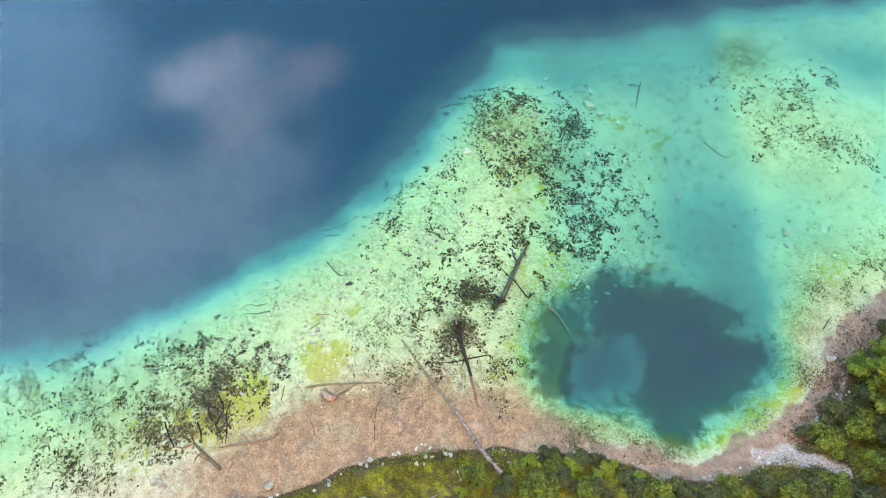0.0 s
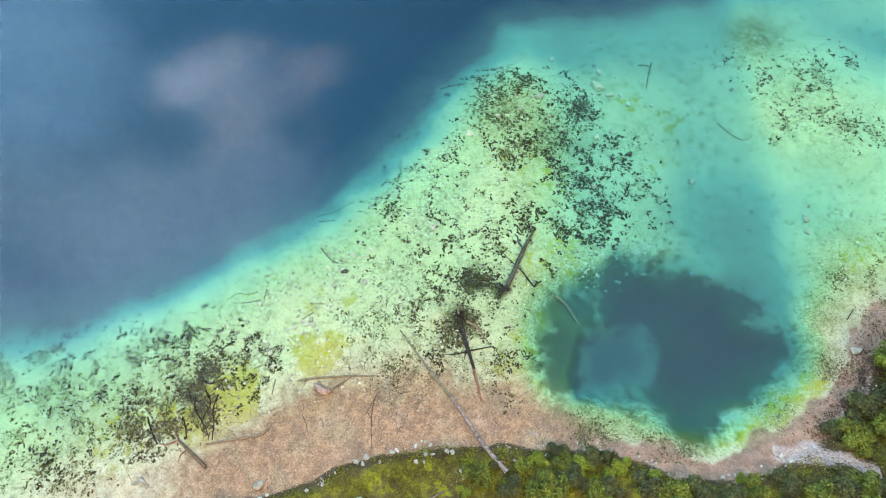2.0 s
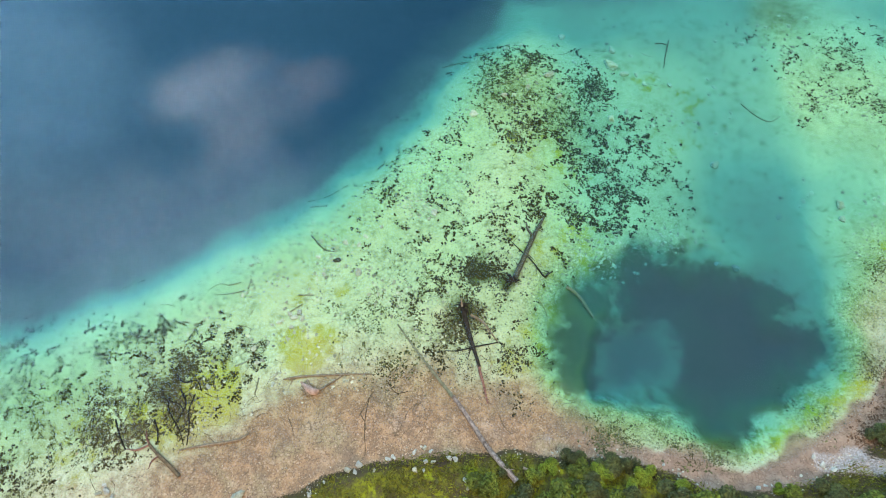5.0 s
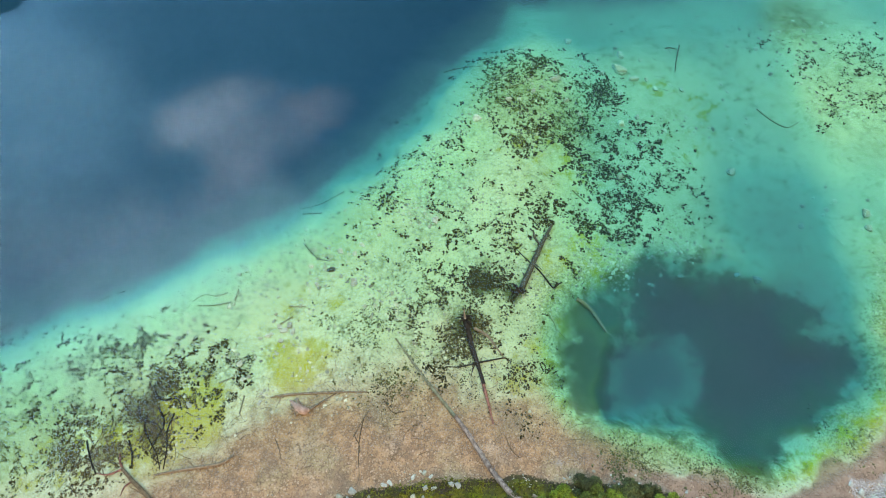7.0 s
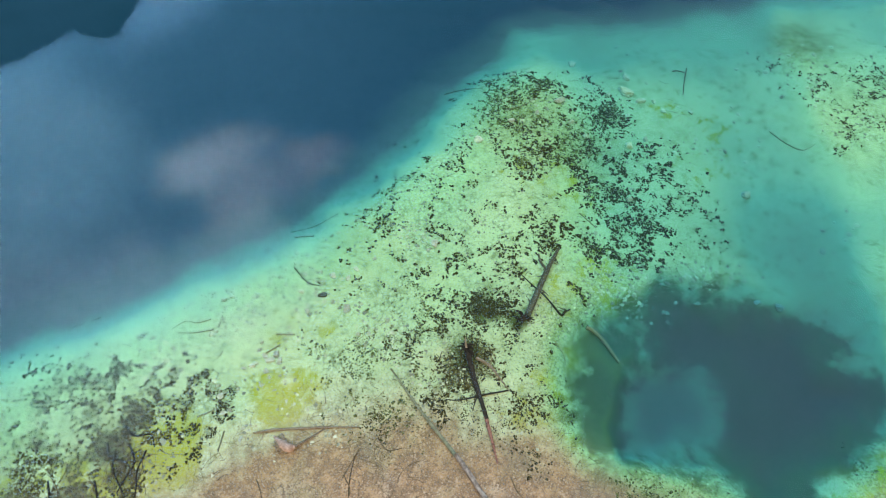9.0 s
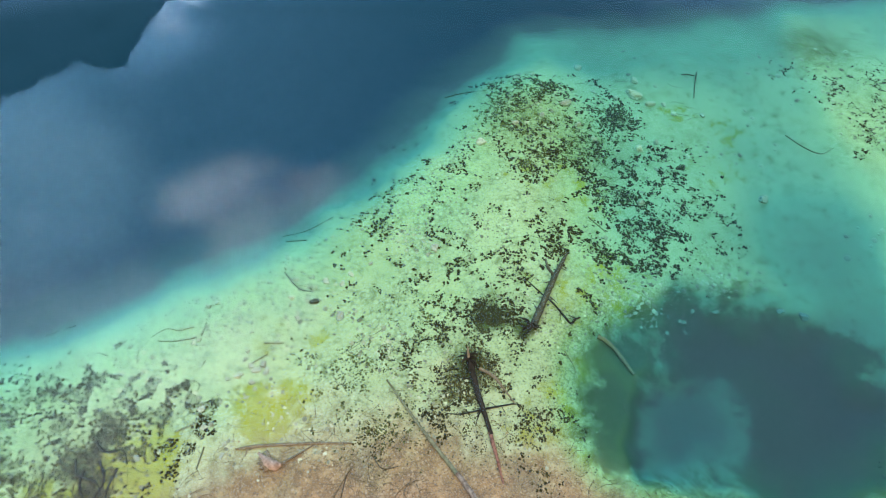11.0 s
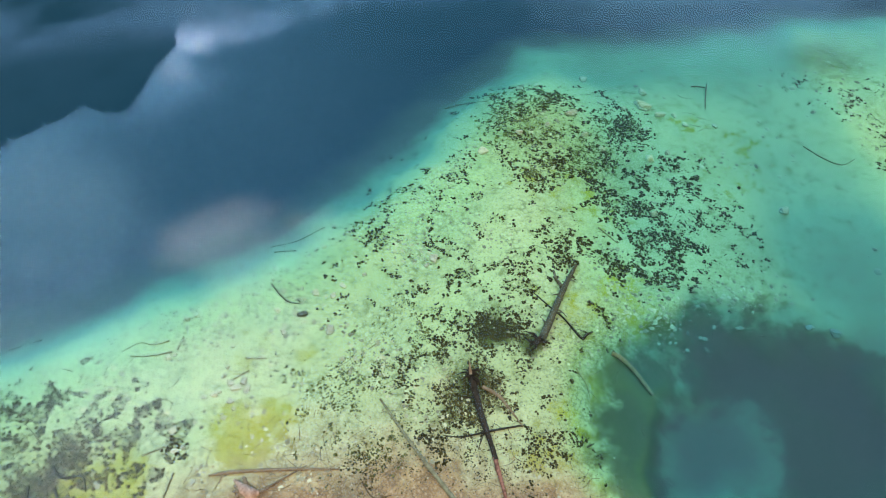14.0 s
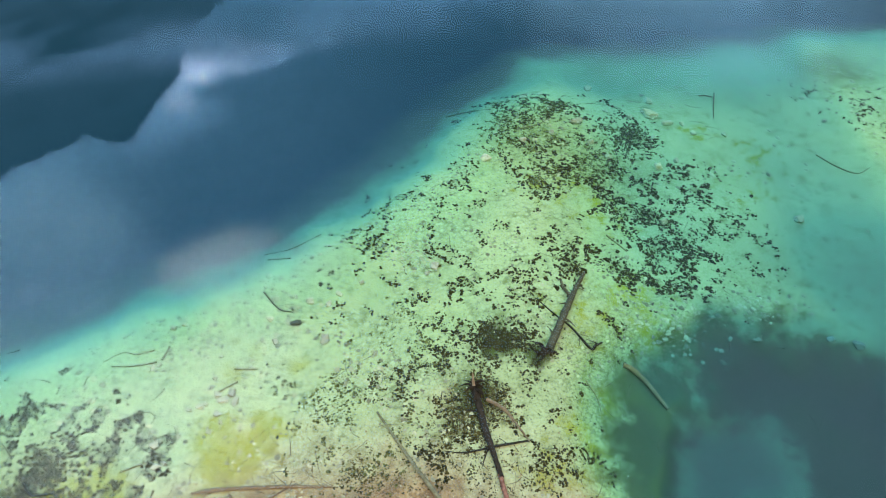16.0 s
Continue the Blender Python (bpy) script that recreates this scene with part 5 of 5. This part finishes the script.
# ---- water weed -----------------------------------------------------------
def weed_bed(name, count, box, rows, size, mat, label, seed, clump=0.5, grain=2.2, worm=0.35, gap=0.2):
    """Low ragged cushions, each a tuft of small rounded sprigs, crowded where the rows say."""
    rs = np.random.RandomState(seed)
    x, y = pick(rs, count * 2, box, lambda px, py: crowd(px, py, rows, seed, clump, grain))
    cell = np.unique(np.floor(x / gap).astype(int) * 4096 + np.floor(y / gap).astype(int), return_index=True)[1]
    x, y = x[np.sort(cell)][:count], y[np.sort(cell)][:count]
    r = (size[0] + (size[1] - size[0]) * rs.rand(len(x)) ** 2.0) * 0.5
    many = np.clip(np.round((r / 0.035) ** 1.25), 2, 9).astype(int)
    own = np.repeat(np.arange(len(x)), many)
    n, k = len(own), 7
    turn, far = rs.uniform(0, 3.14, len(x))[own], np.abs(rs.normal(size=n)) * 0.62
    a = rs.uniform(0, 6.28, n)
    ex, ey = np.cos(a) * far * (1 + worm), np.sin(a) * far
    cx = x[own] + r[own] * (ex * np.cos(turn) - ey * np.sin(turn))
    cy = y[own] + r[own] * (ex * np.sin(turn) + ey * np.cos(turn))
    rr = r[own] * rs.uniform(0.30, 0.62, n) * np.where(many[own] < 4, 1.35, 1.0)
    z = height(cx, cy)
    a = np.linspace(0, 2 * math.pi, k, endpoint=False)[None] + rs.uniform(0, 6.28, (n, 1))
    rad = rr[:, None] * rs.uniform(0.66, 1.25, (n, k))
    ox, oy = rad * np.cos(a), rad * np.sin(a)
    tall = rr * rs.uniform(0.35, 0.8, n)
    rim = np.stack([cx[:, None] + ox, cy[:, None] + oy, z[:, None] + 0.008 + 0 * ox], -1)
    top = np.stack([cx[:, None] + ox * 0.6, cy[:, None] + oy * 0.6, z[:, None] + tall[:, None] * rs.uniform(0.6, 1.2, (n, k))], -1)
    mid = np.stack([cx, cy, z + tall], -1)[:, None]
    V = np.concatenate([rim, top, mid], 1).reshape(-1, 3)
    j = np.arange(k)
    q1 = np.stack([j, (j + 1) % k, k + (j + 1) % k, k + j], -1)
    q2 = np.stack([k + j, k + (j + 1) % k, np.full(k, 2 * k)], -1)
    step = (2 * k + 1) * np.arange(n)[:, None, None]
    F = (q1[None] + step).reshape(-1, 4).tolist() + (q2[None] + step).reshape(-1, 3).tolist()
    return thing(name, mesh_of(name, V, F, mat), label, "water weed", kind="stuff")


weed_bed("water_weed", 2500, (0, 18, 16, 34), DENSE, (0.10, 0.36), M_WEED, "dense dark brownish weed cushions on the marl shelf", 11, clump=0.50, gap=0.17)
weed_bed("water_weed", 2000, (-8, 18, 14, 34), LOOSE + LOOSE2, (0.08, 0.31), M_WEED, "scattered dark weed tufts on the pale shelf", 12, clump=0.53, gap=0.16)
weed_bed("water_weed", 1100, (0, 14, 20, 34), LOOSE[:3] + DENSE[:6], (0.08, 0.30), M_WEED_OLIVE, "olive brown weed film among dark tufts", 13, clump=0.46, gap=0.15)
weed_bed("water_weed", 2300, (-9, 10, 6, 18), LOWER, (0.05, 0.23), M_WEED, "dark weed gathered round the sunken logs", 14, clump=0.50, gap=0.11)
weed_bed("water_weed", 2900, (-6.5, 27, 3, 14), BROWN, (0.03, 0.13), M_WEED_BROWN, "brown fine weed over gravel in the shallows", 22, clump=0.46, grain=3.0, gap=0.055)
weed_bed("water_weed", 5000, (-22, -12.5, 3, 11), CORE, (0.04, 0.18), M_WEED_BROWN, "matted dark brown weed hanging on sunken roots", 23, clump=0.46, grain=3.2, gap=0.055)
weed_bed("water_weed", 2400, (-9, 28, 3, 18), LOWER2, (0.04, 0.18), M_WEED_OLIVE, "olive weed tufts in the shallows", 15, clump=0.50, gap=0.1)
weed_bed("water_weed", 600, (-22, -10, 4, 13), LEFT, (0.07, 0.28), M_WEED, "dark winding strings of weed in shallow water", 16, clump=0.50, worm=0.8, gap=0.11)
weed_bed("water_weed", 4420, (-34, -15, 0, 13), LEFT2, (0.04, 0.19), M_WEED_OLIVE, "broad mottled patches of olive weed over bright marl", 17, clump=0.50, worm=0.4, gap=0.10)
weed_bed("water_weed", 700, (-34, -15, 0, 13), LEFT2, (0.08, 0.32), M_WEED, "dark weed tufts over bright marl", 20, clump=0.56, worm=0.8, gap=0.13)
WINDING = [[(-13.1, 10.0), (-13.3, 10.7), (-13.0, 11.1), (-12.5, 11.1), (-12.3, 10.7), (-12.3, 10.4)], [(-12.0, 10.0), (-12.2, 10.2), (-11.9, 10.3), (-11.5, 10.1)], [(-11.4, 10.0), (-11.1, 10.1), (-11.1, 10.4), (-11.3, 10.3)],
           [(-13.8, 9.3), (-13.3, 9.2), (-13.0, 9.5), (-12.9, 9.8)], [(-13.1, 8.8), (-13.3, 9.1)], [(-11.6, 9.4), (-11.2, 9.6), (-11.1, 9.8)], [(-11.5, 8.9), (-11.2, 8.7)], [(-13.1, 7.9), (-12.9, 8.2), (-12.4, 8.3)],
           [(-12.0, 7.9), (-11.6, 8.0), (-11.5, 8.2), (-11.9, 8.4)], [(-18.9, 10.7), (-18.6, 11.1), (-18.4, 11.4)], [(-18.2, 10.9), (-17.8, 10.9), (-17.4, 10.5), (-17.1, 10.4)], [(-17.6, 12.1), (-17.3, 11.9), (-17.0, 11.5), (-16.7, 11.5)]]
WINDING2 = [[(-15.5, 10.7), (-15.3, 10.9), (-15.1, 11.4), (-14.9, 11.7)], [(-17.0, 10.8), (-17.1, 11.1), (-17.0, 11.2)], [(-14.2, 12.1), (-13.9, 12.3)], [(-16.6, 13.2), (-16.3, 13.4)], [(-16.3, 9.9), (-15.7, 9.4), (-15.5, 9.2)],
            [(-15.1, 10.2), (-14.6, 9.9)], [(-11.0, 9.7), (-10.8, 10.4)]]
STRINGS = []
for line in WINDING + WINDING2:
    for (ax, ay), (bx, by) in zip(line[:-1], line[1:]):
        STRINGS += [(ax + (bx - ax) * u, ay + (by - ay) * u, 0.10, 1.0) for u in (0.0, 0.25, 0.5, 0.75, 1.0)]
weed_bed("water_weed", 1700, (-19.5, -10.5, 7.5, 13.8), STRINGS, (0.04, 0.14), M_WEED, "dark weed in winding strings and rings on pale marl", 21, clump=0.30, worm=0.5, gap=0.055)
weed_bed("water_weed", 1000, (22, 36, 24, 37), RIGHT, (0.08, 0.27), M_WEED, "sparse dark weed tufts in deeper turquoise water", 18, clump=0.47, gap=0.17)
weed_bed("water_weed", 620, (0.8, 3.6, 13.6, 16.4), [(2.2, 15.0, 0.8, 1.3), (1.7, 15.4, 0.5, 1.0)], (0.06, 0.2), M_WEED, "thick dark mound of weed beside the sunken logs", 24, clump=0.30, gap=0.06)
weed_bed("water_weed", 900, (-1, 3.2, 9.8, 13.6), [(1.1, 12.2, 0.9, 1.0), (0.4, 11.4, 0.9, 0.8), (1.9, 11.8, 0.8, 0.7), (1.2, 10.6, 0.6, 0.6)], (0.05, 0.17), M_WEED_BROWN, "brown weed hanging round the torn root end", 25, clump=0.38, gap=0.06)
weed_bed("water_weed", 1100, (25, 38, 11, 21), RIGHT2, (0.05, 0.22), M_WEED_OLIVE, "olive weed near the curved shore", 19, clump=0.48, gap=0.11)


# ---- turf, shrubs, trees --------------------------------------------------
def leaf_cloud(centres, radii, count, leaf, seed, flat=0.8):
    """Small folded leaves on and in a set of rounded clumps: verts and faces."""
    rs = np.random.RandomState(seed)
    c = np.array(centres)
    which = rs.choice(len(c), count, p=np.array(radii) ** 2 / np.sum(np.array(radii) ** 2))
    d = rs.normal(size=(count, 3))
    d /= np.linalg.norm(d, axis=1)[:, None]
    d[:, 2] = np.where(d[:, 2] < -0.3, -d[:, 2], d[:, 2])
    rad = np.array(radii)[which] * (0.45 + 0.6 * rs.rand(count) ** 0.5)
    p = c[which] + d * rad[:, None] * np.array((1, 1, flat))
    nrm = d + rs.normal(size=(count, 3)) * 0.6 + np.array((0, 0, 0.5))
    nrm /= np.linalg.norm(nrm, axis=1)[:, None]
    u = np.cross(nrm, rs.normal(size=(count, 3)))
    u /= np.linalg.norm(u, axis=1)[:, None] + 1e-9
    w = np.cross(nrm, u)
    s = (leaf * rs.uniform(0.6, 1.4, count))[:, None]
    V = np.stack([p - u * s, p + w * s * 0.45 + nrm * s * 0.15, p + u * s, p - w * s * 0.45 + nrm * s * 0.15], 1).reshape(-1, 3)
    F = (np.array([(0, 1, 2, 3)])[None] + 4 * np.arange(count)[:, None, None]).reshape(-1, 4)
    return V, F


def shrub_model(seed, mat, count=2600, leaf=0.085, spread_=1.0, tall=0.8):
    rs = np.random.RandomState(seed)
    cs, rr = [], []
    for i in range(11):
        a, d = rs.uniform(0, 6.28), rs.uniform(0, 0.75) * spread_
        cs.append((math.cos(a) * d, math.sin(a) * d, tall * (0.35 + 0.45 * rs.rand()) * (1.1 - 0.5 * d)))
        rr.append(rs.uniform(0.24, 0.46))
    ob = new("shrub")
    part("foliage", mesh_of("foliage", *leaf_cloud(cs, rr, count, leaf, seed), mat, flat=True), ob)
    for i in range(4):
        c = cs[i]
        part("stem", mesh_of("stem", *tube([(0, 0, -0.25, 0.035), (c[0] * 0.5, c[1] * 0.5, c[2] * 0.6, 0.025), (*c, 0.01)], 5, 0.1, seed + i), M_TWIG), ob)
    return ob


def place(ob, x, y, size, turn, label, category, group, first):
    m = pose(x, y, ground_z(x, y), 0, 0, turn) @ Matrix.Scale(size, 4)
    if first:
        ob.matrix_world = m
        it = ob
    else:
        ob_scale = ob.scale.copy()
        ob.scale = (1, 1, 1)
        it = copy_thing(ob, m)
        ob.scale = ob_scale
    return tagged(it, label, category, group)


SHRUBS = {
    "round": (M_LEAF, "rounded mid-green shrub on the mossy bank", [(2.2, 2.2, 1.05), (6.3, 1.4, 1.3), (8.9, 1.3, 1.0), (13.4, 1.0, 1.3), (18.6, 1.2, 1.0), (24.9, 1.3, 1.3), (22.0, 1.2, 1.3), (25.2, 4.6, 1.2), (27.2, 5.1, 1.4), (28.6, 9.0, 1.3), (30.8, 10.4, 1.5), (7.2, 2.9, 0.8), (4.6, 2.7, 0.6)]),
    "dark": (M_LEAF_DARK, "dense dark green shrub on the bank", [(6.9, 3.6, 0.75), (8.9, 3.2, 0.9), (9.9, 3.4, 0.7), (9.8, 1.6, 0.9), (7.7, 2.0, 1.0), (12.0, 1.5, 1.1), (15.3, 1.1, 1.2), (16.9, 0.9, 1.2), (20.3, 1.5, 1.1), (23.5, 1.6, 1.3), (4.0, 1.4, 0.9), (26.2, 6.2, 1.3), (28.0, 7.3, 1.4), (29.6, 9.7, 1.3), (26.2, 0.9, 1.4), (24.2, 4.9, 0.8), (31.8, 12.0, 1.3), (3.2, 3.0, 0.5), (28.6, 4.8, 1.5)]),
    "bright": (M_LEAF_BRIGHT, "bright yellow-green young shrub on the bank", [(8.4, 2.8, 0.7), (8.0, 3.0, 0.5), (10.7, 2.8, 0.65), (10.0, 2.1, 0.55), (5.6, 3.2, 0.55), (26.9, 5.6, 0.6), (18.0, 2.1, 0.4), (12.6, 2.2, 0.5), (1.2, 1.3, 0.4)]),
}
for i, (kind_, (mat, label, spots)) in enumerate(SHRUBS.items()):
    models = [shrub_model(200 + i * 10 + k, mat) for k in range(2)]
    for j, (x, y, size) in enumerate(spots):
        place(models[j % 2], x, y, size, (j * 77) % 360, label, "shrub", "shrubs on the bank", j < 2)


def tree_model(seed, mat, tall=5.0, count=5200, leaf=0.10):
    rs = np.random.RandomState(seed)
    ob = new("tree")
    trunk = part("trunk", mesh_of("trunk", *tube([(0, 0, -0.3, 0.14), (0.1, 0.05, tall * 0.4, 0.10), (0.05, -0.05, tall * 0.8, 0.05), (0, 0, tall, 0.015)], 8, 0.1, seed), M_TWIG), ob)
    cs, rr = [], []
    for i in range(16):
        h = tall * (0.28 + 0.68 * i / 15)
        a, d = i * 2.4 + rs.uniform(-0.4, 0.4), (1 - (h / tall) ** 1.3) * tall * 0.34 + 0.15
        tip = (math.cos(a) * d, math.sin(a) * d, h)
        part("limb", mesh_of("limb", *tube([(0, 0, h * 0.86, 0.045), (tip[0] * 0.5, tip[1] * 0.5, h * 0.97, 0.03), (*tip, 0.01)], 5, 0.1, seed + i), M_TWIG), trunk)
        for u in (0.55, 1.0):
            cs.append((tip[0] * u, tip[1] * u, h * (0.95 + 0.05 * u)))
            rr.append(rs.uniform(0.28, 0.55))
    part("crown", mesh_of("crown", *leaf_cloud(cs, rr, count, leaf, seed, 0.6), mat, flat=True), ob)
    return ob


TREES = [(tree_model(301, M_LEAF, 5.0), "leafy green tree above the curved shore", [(29.0, 6.2, 0.9), (30.6, 8.4, 1.0), (27.6, 2.6, 0.8), (33.0, 11.0, 1.1)]),
         (tree_model(302, M_LEAF_DARK, 5.5), "dark green tree in the bank thicket", [(30.0, 4.0, 0.9), (31.2, 6.6, 1.0), (25.4, -0.6, 0.8), (29.4, 1.2, 1.0)]),
         (tree_model(303, M_LEAF_BRIGHT, 5.0), "light green young tree in the thicket", [(28.4, 8.6, 0.75), (29.9, 10.0, 0.6)])]
for model, label, spots in TREES:
    for j, (x, y, size) in enumerate(spots):
        place(model, x, y, size, j * 101, label, "tree", "trees on the bank", j == 0)


def build_grass():
    rs = np.random.RandomState(77)
    x, y = pick(rs, 26000, (-15, 34, -1, 14), lambda x, y: smooth(0.05, 0.3, -off_line(x, y, TURF)) * np.where(y > -0.5, 1, 0) * smooth(0.25, 0.6, fnoise(x, y, 0.8, 4)))
    z = height(x, y)
    n = len(x)
    a, ln, w = rs.uniform(0, 6.28, n), rs.uniform(0.05, 0.22, n), rs.uniform(0.015, 0.045, n)
    lean = rs.uniform(0.3, 1.2, n) * ln
    base = np.stack([x, y, z], -1)
    side = np.stack([-np.sin(a) * w, np.cos(a) * w, 0 * a], -1)
    tip = base + np.stack([np.cos(a) * lean, np.sin(a) * lean, ln], -1)
    V = np.stack([base - side, base + side, tip], 1).reshape(-1, 3)
    F = np.arange(3 * n).reshape(-1, 3)
    thing("grass", mesh_of("grass", V, F, M_GRASS, flat=True), "short yellow-green grass and moss on the bank", "grass", kind="stuff")


build_grass()

# ---- small things on the bank ---------------------------------------------
log("weathered_pole", [(-1.4, 0.75, 0.03, 0.05), (-0.6, 1.05, 0.03, 0.05), (0.1, 1.4, 0.03, 0.045)], M_BARK_GREY, "thin weathered pole lying on the grass", "pole", seed=140, sides=8)
log("wood_piece", [(4.15, 3.15, 0.05, 0.09), (4.5, 3.0, 0.05, 0.08), (4.9, 2.85, 0.04, 0.05)], M_WOOD_TAN, "short pale broken piece of wood on turf", "wood", seed=141, twigs=1, twig_len=0.3, sides=8)
for i, (x, y) in enumerate(((0.7, 0.9), (10.6, 1.0), (-0.3, 3.2), (26.5, 7.4), (27.2, 8.5), (27.9, 9.6), (25.6, 6.6), (26.9, 7.9))):
    ob = tagged(new("dead_brush"), "dry reddish brown dead brushwood on the turf", "brushwood", "dead brushwood")
    rs = np.random.RandomState(150 + i)
    for k in range(14):
        a, d = rs.uniform(0, 6.28), rs.uniform(0, 0.35)
        sx, sy, b = x + math.cos(a) * d, y + math.sin(a) * d, rs.uniform(0, 6.28)
        ln = rs.uniform(0.25, 0.6)
        zz = ground_z(sx, sy)
        part("stick", mesh_of("stick", *tube([(sx, sy, zz + 0.05, 0.02), (sx + math.cos(b) * ln, sy + math.sin(b) * ln, zz + rs.uniform(0.05, 0.3), 0.012)], 5, 0.1, k, 3), M_TWIG), ob)


def build_tarp():
    n = 22
    V, F = [], []
    for j in range(n):
        for i in range(n):
            u, v = i / (n - 1) - 0.5, j / (n - 1) - 0.5
            wave = 1 + 0.18 * math.sin(5 * math.atan2(v, u) + 1.0)
            x, y = -4.3 + u * 1.5 * wave, 0.45 + v * 0.9 * wave * (1 - 0.5 * abs(u))
            fold = 0.13 * abs(noise.noise(Vector((u * 5, v * 4, 3)))) + 0.32 * max(0, 1 - (u * 2) ** 2) * max(0, 1 - (v * 2) ** 2)
            V.append((x, y, ground_z(x, y) + 0.02 + fold))
    for j in range(n - 1):
        for i in range(n - 1):
            a = j * n + i
            F.append((a, a + 1, a + n + 1, a + n))
    ob = thing("tarp", mesh_of("tarp", V, F, M_TARP), "crumpled dark blue-grey cloth on the grass beside a white stone", "cloth")
    s = ob.modifiers.new("thickness", "SOLIDIFY")
    s.thickness = 0.01


build_tarp()
